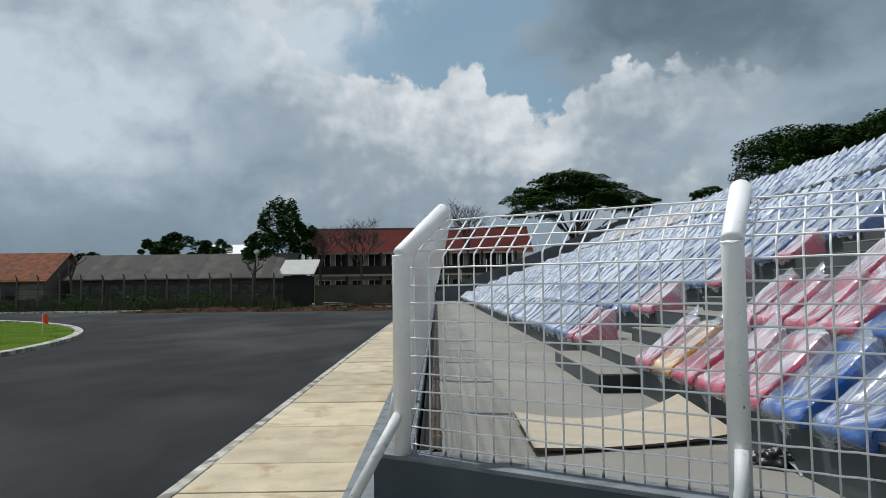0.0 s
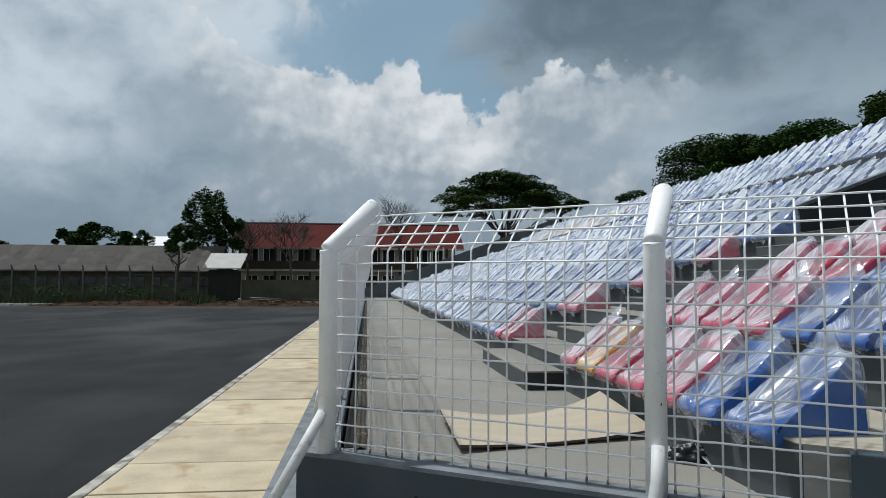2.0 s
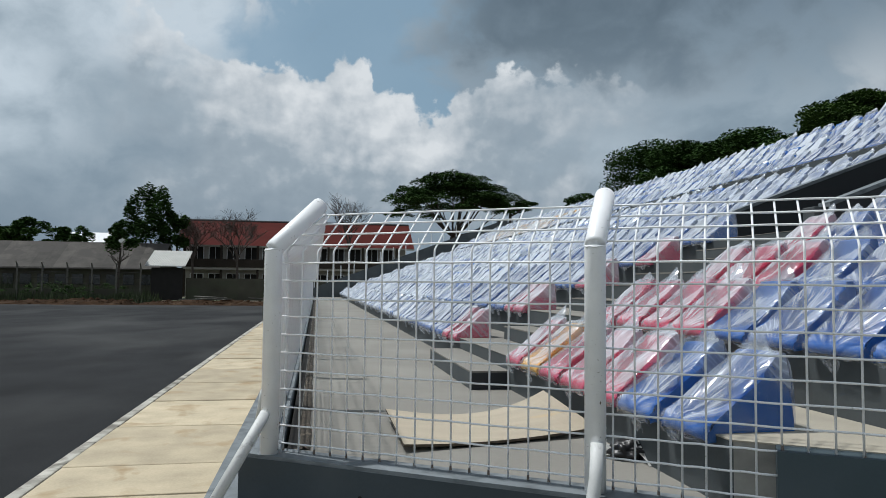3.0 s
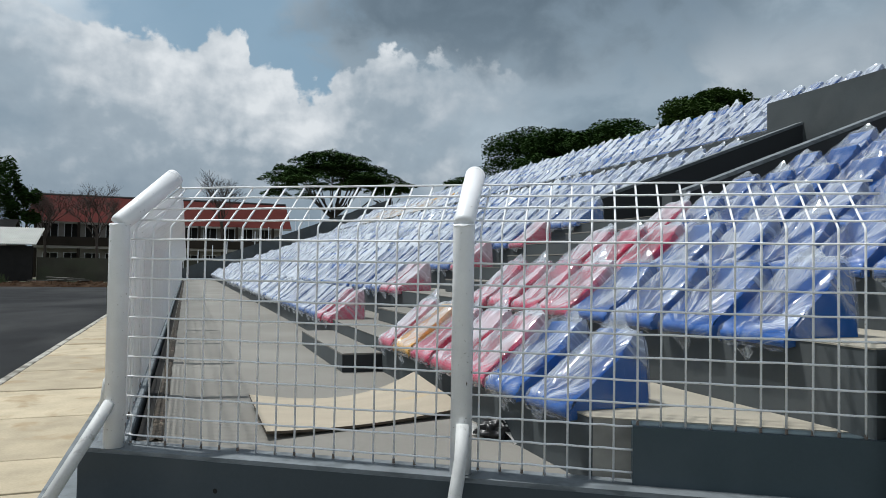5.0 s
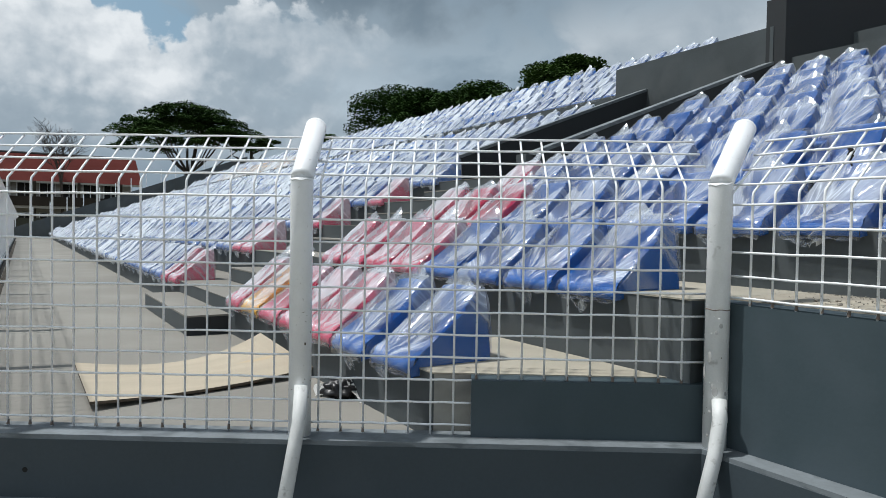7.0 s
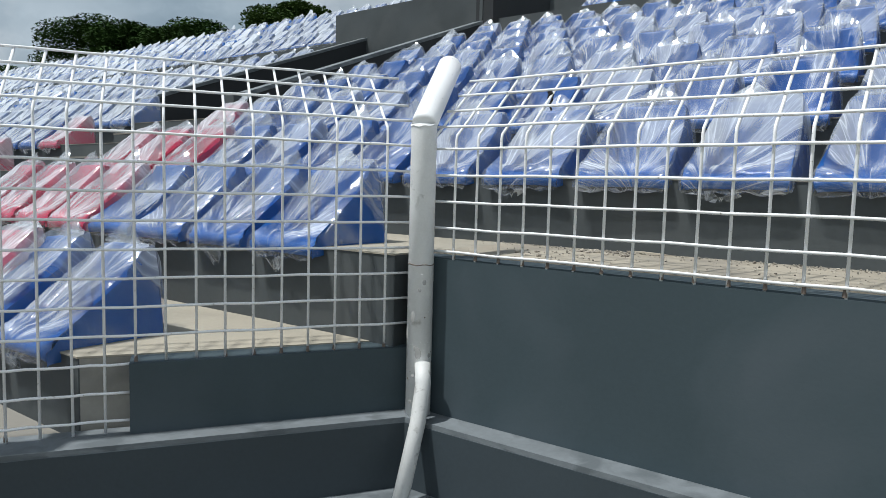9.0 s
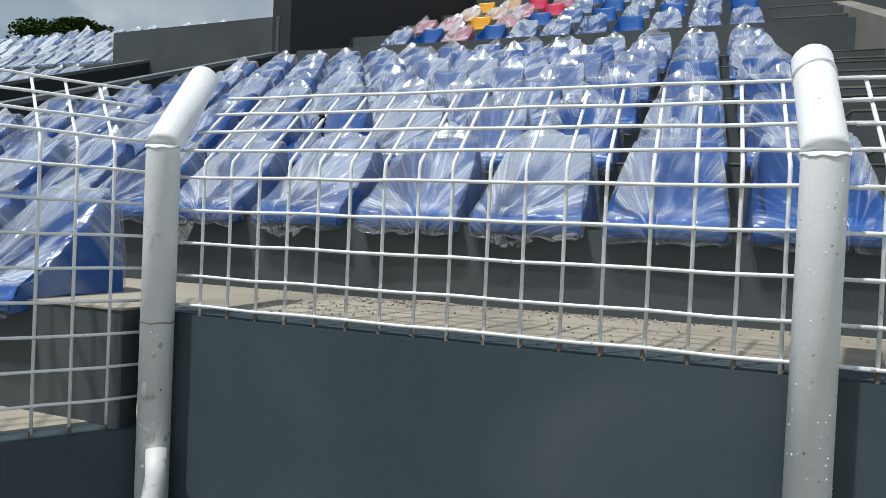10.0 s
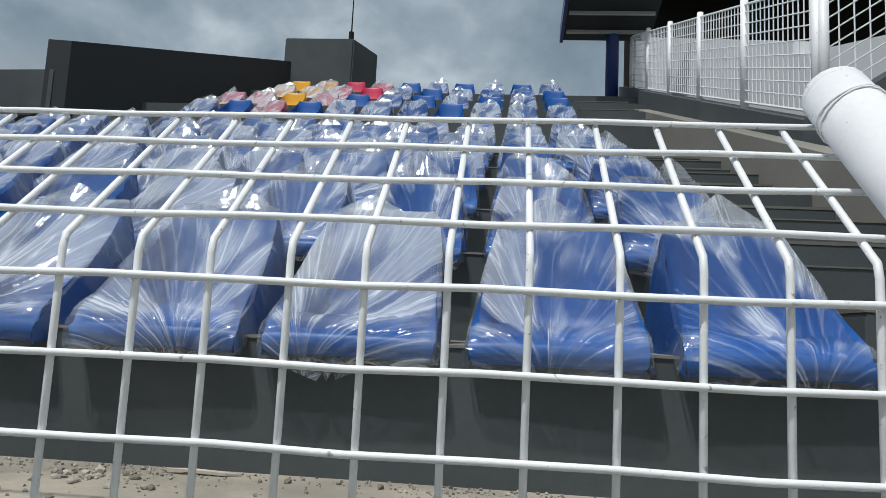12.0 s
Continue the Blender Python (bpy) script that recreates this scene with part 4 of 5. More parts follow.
while y < NORTH_END:
    fence_post(WX - 0.055, y, LEDGE, (1, 0), "white steel fence post beside the track") if y < 18 else None
    y += 1.85
bm = bmesh.new()
y = 5.74 + 1.85 * 7
while y < NORTH_END:
    tube(bm, [(WX - 0.055, y, LEDGE), (WX - 0.055, y, 1.70), (WX + 0.23, y, 1.96)], 0.049, 10)
    y += 1.85
tagged(part("far_fence_posts", bm, M["white"], smooth=True), "far white fence posts beside the track", "fence post", kind="stuff")

# ---- seats ----
def seat_shell(colour):
    """A moulded one-piece seat: a pan with a deep rounded lip and a low reclined back with turned-in sides."""
    b = bmesh.new()

    def pan(u, v):
        # v: 0 underside front edge, through the lip, over the pan, up the back, to the back's rear edge
        x = (u - 0.5) * 2
        stations = [(-0.006, -0.036, 0.200), (-0.042, -0.040, 0.192), (-0.066, -0.022, 0.202), (-0.063, 0.008, 0.206), (-0.036, 0.022, 0.206), (0.08, 0.026, 0.207), (0.22, 0.036, 0.201),
                    (0.29, 0.070, 0.197), (0.325, 0.140, 0.192), (0.346, 0.240, 0.180), (0.360, 0.330, 0.162), (0.368, 0.358, 0.150), (0.382, 0.362, 0.146), (0.396, 0.350, 0.150), (0.400, 0.240, 0.180), (0.400, 0.06, 0.200), (0.398, 0.006, 0.202)]
        f = v * (len(stations) - 1)
        k = min(int(f), len(stations) - 2)
        t = f - k
        sx, sz, sw = [a + (c - a) * t for a, c in zip(stations[k], stations[k + 1])]
        e = abs(x) ** 6
        dish = (1 - x * x) * (0.018 if 4 < f < 8 else 0.0)
        wing = 0.030 * abs(x) ** 3 if 7 < f < 12 else 0.0
        # the sides rise in a curve from the lip to the back
        line_z = 0.025 + (sx + 0.07) * 0.70
        rise = 0.97 * max(0.0, line_z - sz) * abs(x) ** 7 if 4 <= f <= 10 else 0.0
        tall = sz - dish - 0.006 * e + rise
        half = min(sw, 0.206 - 0.155 * max(0.0, tall - 0.03))
        return (sx - wing, x * half, tall)

    grid(b, 10, 32, pan)
    # solid flanks from the lip to the back
    for side in (0.0, 1.0):

        def flank(u, v):
            top = Vector(pan(side, (2.6 + 10.4 * u) / 16))
            return (top.x + 0.004 * v, top.y + (math.copysign(0.205, top.y) - top.y) * v, top.z + (-0.05 * max(0.0, 1 - u * 1.6) - top.z) * v)

        grid(b, 18, 2, flank)
    bmesh.ops.recalc_face_normals(b, faces=b.faces[:])
    me = bpy.data.meshes.new("shell")
    b.to_mesh(me)
    b.free()
    me.materials.append(M[colour])
    me.polygons.foreach_set("use_smooth", [len(p.vertices) == 4 for p in me.polygons])
    return me


def seat_bag(seed, coarse=False, film="film"):
    """A clear bag drawn tight over a seat: gathered under the lip, flat from lip to back, with a limp flap on top."""
    r = random.Random(seed)
    slack, tilt = r.uniform(0.0, 0.035), r.uniform(-0.03, 0.03)
    off, tx = r.uniform(0, 50), r.uniform(-0.09, 0.09)
    stations = [(-0.020, -0.052, 0.09), (-0.052, -0.063, 0.178), (-0.078, -0.050, 0.206), (-0.083, -0.015, 0.212), (-0.077, 0.020, 0.211), (-0.062, 0.038, 0.210), (0.02, 0.104 - slack, 0.209), (0.12, 0.190 - slack, 0.199),
                (0.23, 0.278 - slack * 0.6, 0.184), (0.335, 0.364, 0.160), (0.372, 0.374, 0.150), (0.400, 0.366, 0.150), (0.410, 0.30, 0.176), (0.410, 0.15, 0.200), (0.410, 0.02, 0.204)]

    def skin(u, v):
        x = (u - 0.5) * 2
        f = v * (len(stations) - 1)
        k = min(int(f), len(stations) - 2)
        t = f - k
        sx, sz, sw = [a + (c - a) * t for a, c in zip(stations[k], stations[k + 1])]
        y = x * sw
        s = 0.77 * sx + 0.64 * sz + 0.12
        a = math.atan2(y - tx, max(0.01, s))
        # pleats that fan out from the gather, fading towards the back
        pleat = (1 - abs(fbm(off + a * 5.5, off + s * 1.2, 1.0)) * 2.2) * 0.010 * max(0.15, 1 - s * 1.7)
        wave = 0.006 * fbm(off + y * 9, off + s * 6, 5.0)
        mid = 1.0 if 5 < f < 9 else 0.35
        sag = -0.012 * (1 - x * x) * (1.0 if 5.5 < f < 8.5 else 0.0)
        round_ = 0.016 * abs(x) ** 8 if 1 < f < 10 else 0.0
        frill = 0.006 * math.sin(x * 9 + off) * (1 if f < 2 else 0)
        return (sx + 0.5 * round_ - (pleat + wave) * 0.55 * mid + tilt * y, y, sz + (pleat + wave) * 0.75 * mid + sag - round_ * 0.6 + frill)

    b = bmesh.new()
    nu, nv = (8, 14) if coarse else (30, 46)
    grid(b, nu, nv, skin)
    # sides drawn tight over the shell's flanks
    for side in (0.0, 1.0):
        sg = -1 if side == 0 else 1

        def curtain(u, v):
            vv = 0.16 + 0.62 * u
            a = Vector(skin(side, vv))
            low = Vector((-0.055 + 0.46 * u, sg * (0.213 - 0.004 * u), -0.048 * max(0.0, 1 - u * 2.6) + 0.004 + 0.010 * fbm(off + u * 9, sg * 3.0)))
            p = a.lerp(low, v)
            p.y += sg * (0.010 * math.sin(math.pi * v) * (0.5 + fbm(off + u * 10 + v * 4, v * 2, sg * 2.0)))
            return p

        grid(b, 5 if coarse else 18, 2 if coarse else 7, curtain)
    # the limp flap standing over the back's edge, drawn out to one corner
    peak, at, half = r.choice((0.03, 0.06, 0.08, 0.10, 0.13)) * r.uniform(0.85, 1.1), r.uniform(-0.09, 0.09), r.uniform(0.125, 0.16)
    lean = r.uniform(-0.01, 0.06)

    for face in (0.0, 0.042):

        def flap(u, v):
            y = (u - 0.5) * 2 * half
            h = peak * max(0.03, 1 - abs(y - at) / (half - abs(at) * 0.45)) ** 0.85
            fold = 0.007 * math.sin(y * 55 + off + face * 90) * v
            return (0.352 + face * (1 - v) + lean * v + 0.5 * h * v + fold, y * (1 - 0.12 * v), 0.368 + h * v + 0.005 * fbm(off + y * 20, v * 3) * v)

        grid(b, 6 if coarse else 16, 2 if coarse else 5, flap)
    # the gathered tail
    ln = r.uniform(0.02, 0.09)
    if r.random() < 0.7:
        grid(b, 3 if coarse else 8, 2 if coarse else 5, lambda u, v: (-0.070 + 0.03 * v + 0.012 * math.sin(9 * u + off), tx + (u - 0.5) * (0.07 + 0.10 * (1 - v) - 0.03 * v), -0.062 - ln * v + 0.012 * math.sin(u * 11 + off)))
    bmesh.ops.recalc_face_normals(b, faces=b.faces[:])
    me = bpy.data.meshes.new("plastic_bag")
    b.to_mesh(me)
    b.free()
    me.materials.append(M[film])
    me.polygons.foreach_set("use_smooth", [True] * len(me.polygons))
    return me


SHELLS = {c: seat_shell(c) for c in ("blue", "red", "yellow")}
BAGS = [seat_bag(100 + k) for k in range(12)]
MID_BAGS = [seat_bag(160 + k, False, "mid_film") for k in range(6)]
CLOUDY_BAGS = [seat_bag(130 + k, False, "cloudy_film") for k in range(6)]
PITCH = 0.492
rng = random.Random(51)
SEATS = []          # every seat place: x, y, z, colour, bagged, group


def add_seat(x, y, z, colour, bagged, group):
    th = empty("stadium_seat", pose(x + rng.uniform(-.012, .012), y + rng.uniform(-.012, .012), z, 0, 0, rng.uniform(-1.6, 1.6)))
    wrap = "wrapped in clear crinkled film" if bagged else "without its wrapping"
    tagged(th, f"{colour} plastic stadium seat {wrap}", "seat", group=group)
    share("shell", SHELLS[colour], th, Matrix.Identity(4))
    if bagged:
        bags = CLOUDY_BAGS if y > AISLE[1] else BAGS if colour == "blue" else MID_BAGS
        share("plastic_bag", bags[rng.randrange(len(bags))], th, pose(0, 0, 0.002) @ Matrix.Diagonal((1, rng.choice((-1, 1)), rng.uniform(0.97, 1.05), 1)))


# south block: seats counted from the stair aisle towards the front fence
PATTERN = {1: ["red", "yellow", "red", "red", "red", "blue", "blue"], 2: ["red"] * 4 + ["blue"] * 4, 3: ["red"] * 3, 4: ["red"], 5: []}
GROUP_S = "seats of the south block"
for n in range(1, 10):
    count = {1: 7, 2: 8}.get(n, 13)
    first = {1: 3.08, 2: 2.66}.get(n, 0.035) + PITCH * (count - 1)
    for k in range(count):
        cols = PATTERN.get(n, [])
        colour = cols[k] if k < len(cols) else "blue"
        add_seat(row_x(n), first - PITCH * k, row_z(n), colour, True, GROUP_S)

# upper tier, south part
UPPER = {0: ["blue", "blue", "red", "blue", "blue"], 1: ["red", "red", "yellow", "red", "blue"], 2: ["yellow", "yellow", "red", "red", "blue"], 3: ["yellow", "yellow", "red", "red", "blue"]}
GROUP_U = "seats of the upper tier"
for k in range(UP_ROWS):
    count = (11, 11, 10, 10)[k]
    for j in range(count):
        cols = UPPER[k]
        colour = cols[j] if j < len(cols) else "blue"
        add_seat(UP_X + UP_D * k + 0.14, PITCH * (count - 1 - j), UP_Z + UP_H * k, colour, (j + k) % 2 == 0 or rng.random() < 0.25, GROUP_U)

# north block: the seats nearest the aisle one by one, the rest together
GROUP_N = "seats of the north block"
far_places = []
for n in range(1, 10):
    y0 = AISLE[1] + 0.28 if n < 6 else VOM[1] + 0.30
    reds = {1: 2, 2: 2, 3: 1, 4: 1}.get(n, 0)
    k = 0
    while y0 + PITCH * k < NORTH_END - 0.5:
        y = y0 + PITCH * k
        colour = "red" if k < reds else "blue"
        if k < 10:
            add_seat(row_x(n), y, row_z(n), colour, True, GROUP_N)
        else:
            far_places.append((row_x(n), y, row_z(n), colour))
        k += 1
for k in range(UP_ROWS):
    y = 10.5
    j = 0
    while y < NORTH_END - 0.5:
        z, x = UP_Z + UP_H * k, UP_X + UP_D * k + 0.08
        colour = "yellow" if (30 < y < 44 and k < 2 and rng.random() < 0.85) else "blue"
        if j < 8:
            add_seat(x, y, z, colour, True, GROUP_N)
        else:
            far_places.append((x, y, z, colour))
        y, j = y + PITCH, j + 1
# seats seen over the stairway's back wall
for j in range(7):
    add_seat(UP_X + 0.14 + UP_D, 7.0 + PITCH * j, UP_Z + UP_H, "red" if j in (0, 1, 2) else "blue", True, GROUP_U)


def joined(name, mesh_of, places, mats, label):
    """Many copies of small meshes as one object."""
    verts, faces, slots, base = [], [], [], 0
    cache, noise_rng = {}, np.random.default_rng(8)
    for x, y, z, key, slot, sc in places:
        me = mesh_of[key]
        if key not in cache:
            co = np.empty(len(me.vertices) * 3)
            me.vertices.foreach_get("co", co)
            cache[key] = (co.reshape(-1, 3), [tuple(p.vertices) for p in me.polygons])
        co, fs = cache[key]
        a = rng.uniform(-0.06, 0.06) if "bag" in name else 0.0
        spin = np.array(((math.cos(a), math.sin(a), 0), (-math.sin(a), math.cos(a), 0), (0, 0, rng.uniform(0.98, 1.20) if a else 1)))
        crumple = noise_rng.uniform(-0.016, 0.016, co.shape) if a else 0.0
        verts.append((co * np.array((1, sc, 1)) + crumple) @ spin + np.array((x, y, z)))
        faces.extend(tuple(i + base for i in f) for f in fs)
        slots.extend([slot] * len(fs))
        base += len(co)
    me = bpy.data.meshes.new(name)
    me.from_pydata(np.concatenate(verts).tolist(), [], faces)
    for m in mats:
        me.materials.append(m)
    me.polygons.foreach_set("material_index", slots)
    me.polygons.foreach_set("use_smooth", [True] * len(me.polygons))
    return tagged(new(name, me), label, "seats", kind="stuff")


def simple_shell():
    b = bmesh.new()
    box(b, -0.065, 0.34, -0.21, 0.21, -0.045, 0.035, 0.015)
    prism(b, [(0.32, -0.19), (0.38, -0.19), (0.38, 0.19), (0.32, 0.19)], 0.05, 0.355)
    me = bpy.data.meshes.new("simple_shell")
    b.to_mesh(me)
    b.free()
    return me


simple = {"s": simple_shell()}
coarse = {k: seat_bag(300 + k, True) for k in range(14)}
SLOT = {"blue": 0, "red": 1, "yellow": 2}
joined("far_seats", simple, [(x, y, z, "s", SLOT[c], 1) for x, y, z, c in far_places], [M["blue"], M["red"], M["yellow"]], "far rows of blue and cream stadium seats")
joined("far_seat_bags", coarse, [(x, y + rng.uniform(-.02, .02), z, rng.randrange(14), 0, rng.choice((-1, 1)) * rng.uniform(0.84, 1.06)) for x, y, z, c in far_places], [M["far_film"]], "clear plastic bags over the far seats")

# ---- loose things on the floors ----
def on_floor(name, label, category, x, y, z, rz=0):
    return tagged(empty(name, pose(x, y, z, 0, 0, rz)), label, category)


sheet = on_floor("plywood_sheet", "warped bare plywood sheet lying on the grey floor", "plywood", 0, 0, FLOOR0)


def ply_at(u, v, t):
    # near edge straight, far edge sagging between two lifted corners
    a, b_ = Vector((0.47, 4.00)), Vector((1.78, 4.28))
    c, d = Vector((0.455, 4.95)), Vector((1.59, 4.80))
    p = (a.lerp(b_, u)).lerp(c.lerp(d, u), v)
    h = 0.012 + 0.030 * (1 - v) * abs(2 * u - 0.9) ** 2 + v * (0.065 * (1 - u) ** 2 + 0.20 * u ** 3)
    p.y -= 0.06 * v * math.sin(math.pi * u)
    return (p.x, p.y, h + t)


bm = bmesh.new()
grid(bm, 16, 10, lambda u, v: ply_at(u, v, 0.015))
part("face", bm, M["ply"], sheet)
bm = bmesh.new()
rim = [(k / 16, 0.0) for k in range(16)] + [(1.0, k / 10) for k in range(10)] + [(1 - k / 16, 1.0) for k in range(16)] + [(0.0, 1 - k / 10) for k in range(10)]
lowv = [bm.verts.new(ply_at(u, v, 0.0)) for u, v in rim]
topv = [bm.verts.new(ply_at(u, v, 0.0145)) for u, v in rim]
for k in range(len(rim)):
    q = (k + 1) % len(rim)
    bm.faces.new((lowv[k], lowv[q], topv[q], topv[k]))
part("edge", bm, M["ply_edge"], sheet, "dark plywood edge")

rng = random.Random(61)
sack = on_floor("black_plastic_sack", "crumpled black plastic sack on the floor", "sack", 1.735, 3.70, FLOOR0, 50)
bm = bmesh.new()
bmesh.ops.create_icosphere(bm, subdivisions=4, radius=1.0)
for v in bm.verts:
    d = v.co.normalized()
    k = 1 + 0.35 * fbm(d.x * 2.2, d.y * 2.2, d.z * 2.2) + 0.12 * fbm(d.x * 7, d.y * 7, d.z * 7)
    v.co = Vector((d.x * 0.085 * k, d.y * 0.11 * k, max(0.0, 0.045 + d.z * 0.06 * k)))
part("sack", bm, M["black_bag"], sack, smooth=True)
card = on_floor("white_card_scrap", "folded scrap of white card on the floor", "scrap", 1.645, 3.80, FLOOR0, -18)
bm = bmesh.new()
grid(bm, 5, 6, lambda u, v: (-0.035 + 0.07 * u + 0.006 * math.sin(7 * v), -0.035 + 0.075 * v, 0.004 + 0.050 * v ** 1.5 + 0.004 * math.sin(5 * u)))
bmesh.ops.solidify(bm, geom=bm.faces[:], thickness=0.002)
part("scrap", bm, M["paper"], card)
strip = on_floor("paper_strip", "crumpled strip of pale paper beside the black sack", "scrap", 1.778, 3.50, FLOOR0, 0)
bm = bmesh.new()
grid(bm, 4, 14, lambda u, v: (-0.020 + 0.034 * u - 0.012 * v + 0.006 * math.sin(6 * v), 0.17 * v + 0.012 * math.sin(3 * u), 0.004 + 0.105 * v ** 1.3 + 0.008 * math.sin(8 * v + 2 * u) * v))
bmesh.ops.solidify(bm, geom=bm.faces[:], thickness=0.002)
part("strip", bm, M["paper"], strip)

stick = on_floor("wood_splinter", "weathered wood splinter on the dusty landing", "wood scrap", 3.515, 1.345, row_z(2), 94)
bm = bmesh.new()
prism(bm, [(-0.095, -0.006), (-0.05, -0.013), (0.03, -0.012), (0.10, -0.001), (0.045, 0.010), (-0.06, 0.012)], [0.0, 0.001, 0.006, 0.009, 0.007, 0.002], [0.004, 0.008, 0.012, 0.011, 0.013, 0.009])
part("splinter", bm, M["stick"], stick)
stones = []
for k in range(4):
    bm = bmesh.new()
    bmesh.ops.create_icosphere(bm, subdivisions=1, radius=1.0)
    for v in bm.verts:
        v.co *= rng.uniform(0.6, 1.15)
        v.co.z = max(-0.35, v.co.z * 0.6)
    me = bpy.data.meshes.new("stone")
    bm.to_mesh(me)
    bm.free()
    me.materials.append(M["rubble"])
    stones.append(me)
for k in range(92):
    y = rng.choice((rng.gauss(1.62, 0.14), rng.gauss(1.5, 0.2), rng.uniform(-0.9, 1.95)))
    x = rng.choice((rng.gauss(3.47, 0.06), rng.uniform(2.95, 3.52)))
    s = rng.choice((0.003, 0.004, 0.006, 0.007, 0.013))
    if k > 45:
        # a loose heap against the step
        x, y, s = rng.gauss(3.43, 0.05), rng.gauss(1.57, 0.075), rng.choice((0.004, 0.005, 0.007, 0.009, 0.012))
    if not 2.9 < x < 3.54:
        continue
    o = new("cement_lump", stones[k % 4])
    o.matrix_basis = pose(x, y, row_z(2) + s * 0.33, 0, 0, rng.uniform(0, 360)) @ Matrix.Diagonal((s, s * rng.uniform(0.8, 1.6), s, 1))
    tagged(o, "small grey lump of broken cement on the landing", "rubble", group="cement lumps")
bm = bmesh.new()
for k in range(900):
    y = rng.choice((rng.gauss(1.6, 0.25), rng.gauss(0.7, 0.2), rng.uniform(-1.2, 1.98)))
    x = 3.565 - abs(rng.gauss(0, 0.07)) if k % 3 else rng.uniform(2.9, 3.55)
    if not 2.89 < x < 3.56:
        continue
    s = rng.choice((0.0008, 0.0012, 0.0018, 0.0028)) * rng.uniform(0.8, 1.3)
    bmesh.ops.create_cube(bm, size=2 * s, matrix=pose(x, y, row_z(2) + s * 0.5, rng.uniform(0, 90), rng.uniform(0, 90), rng.uniform(0, 90)))
tagged(part("cement_crumbs", bm, M["rubble_bits"]), "scattered cement crumbs on the landing", "rubble", kind="stuff")

# wire tie on the mesh
tie = tagged(empty("wire_tie", pose(XB + 0.175, 1.530, 1.650 + 0.160)), "dark twist of wire tied round the mesh", "wire")
bm = bmesh.new()
tube(bm, [(0.009 * math.cos(k * 1.9), 0.009 * math.sin(k * 1.9), 0.012 - 0.002 * k) for k in range(14)] + [(0.004, 0.006, -0.035), (0.008, -0.002, -0.055)], 0.0035, 5)
part("twist", bm, M["void"], tie)
# flat disc whose near-black colour stands for the shade in the hole
hole = tagged(empty("weep_hole", pose(*on_a(5.6, 0.132), 0.42)), "near-black disc drawn as a weep hole in the slate wall", "hole")
bm = bmesh.new()
bmesh.ops.create_circle(bm, cap_ends=True, radius=0.012, segments=14, matrix=Matrix.Rotation(radians(TURN_A + 180), 4, "Z") @ Matrix.Rotation(radians(90), 4, "Y"))
part("opening", bm, M["void"], hole)

# ---- white fence and roofed building on the far side of the aisle ----
rail = tagged(empty("white_railing"), "white steel railing with close mesh on the aisle wall", "railing")


def rail_run(x0, y0, z0, x1, y1, z1, posts, bars):
    for k in range(posts + 1):
        t = k / posts
        b = bmesh.new()
        px, py, pz = x0 + (x1 - x0) * t, y0 + (y1 - y0) * t, z0 + (z1 - z0) * t
        tube(b, [(px, py, pz - 0.05), (px, py, pz + 1.05)], 0.036, 10)
        part("post", b, M["white"], rail, smooth=True)
    b = bmesh.new()
    tube(b, [(0, 0, 0.03), (0, 0, 1.0)], 0.006, 4, caps=False)
    me = bpy.data.meshes.new("upright_bar")
    b.to_mesh(me)
    b.free()
    me.materials.append(M["white"])
    for k in range(bars + 1):
        t = k / bars
        share("upright_bar", me, rail, pose(x0 + (x1 - x0) * t, y0 + (y1 - y0) * t, z0 + (z1 - z0) * t))
    for h in [0.04, 0.15, 0.26, 0.37, 0.48, 0.59, 0.70, 0.81, 0.92, 1.0]:
        b = bmesh.new()
        tube(b, [(x0, y0, z0 + h), (x1, y1, z1 + h)], 0.012 if h in (0.04, 1.0) else 0.006, 5)
        part("cross_bar", b, M["white"], rail)


rail_run(14.4, -1.52, 6.16, 6.9, -1.52, 3.20, 5, 76)
rail_run(6.85, -1.55, 3.20, 6.35, -4.5, 5.12, 2, 30)
hall = tagged(empty("roofed_stand_hall"), "white walled hall with a blue steel column and dark roof", "building")
bm = bmesh.new()
prism(bm, [(8.96, -2.35), (17.8, -2.35), (17.8, -2.20), (8.96, -2.20)], [2.9, 6.9, 6.9, 2.9], [4.68, 8.66, 8.66, 4.68])
part("stair_wall", bm, M["white_wall"], hall, "white wall rising beside the stairs")
bm = bmesh.new()
prism(bm, [(7.2, -2.35), (8.956, -2.35), (8.956, -2.20), (7.2, -2.20)], [2.4, 2.9, 2.9, 2.4], [3.97, 4.53, 4.53, 3.97])
part("stair_wall", bm, M["white_wall"], hall, "lower step of the white wall")
# near-black colour stands in for the shade inside the hall
bm = bmesh.new()
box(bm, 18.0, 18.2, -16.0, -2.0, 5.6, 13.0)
part("back_wall", bm, M["void"], hall, "back wall coloured near-black for the interior's shade")
# slab out of view, added to block sun from the back wall
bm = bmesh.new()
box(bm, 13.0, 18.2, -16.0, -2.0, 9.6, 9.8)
part("shade_slab", bm, M["void"], hall, "unseen slab added to keep sun off the back wall")
bm = bmesh.new()
tube(bm, [(14.35, -1.16, 5.5), (14.35, -1.16, 9.0)], 0.12, 16)
part("column", bm, M["royal"], hall, "royal blue steel column", smooth=True)
# the underside's shade is put into the roof's dark colour
bm = bmesh.new()
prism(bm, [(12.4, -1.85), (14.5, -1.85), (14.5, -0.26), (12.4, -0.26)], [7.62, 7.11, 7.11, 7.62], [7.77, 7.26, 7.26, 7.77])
part("roof", bm, M["dark"], hall, "roof coloured dark for its shaded underside")
bm = bmesh.new()
prism(bm, [(12.4, -0.26), (14.5, -0.26), (14.5, -0.20), (12.4, -0.20)], [7.57, 7.06, 7.06, 7.57], [7.87, 7.36, 7.36, 7.87])
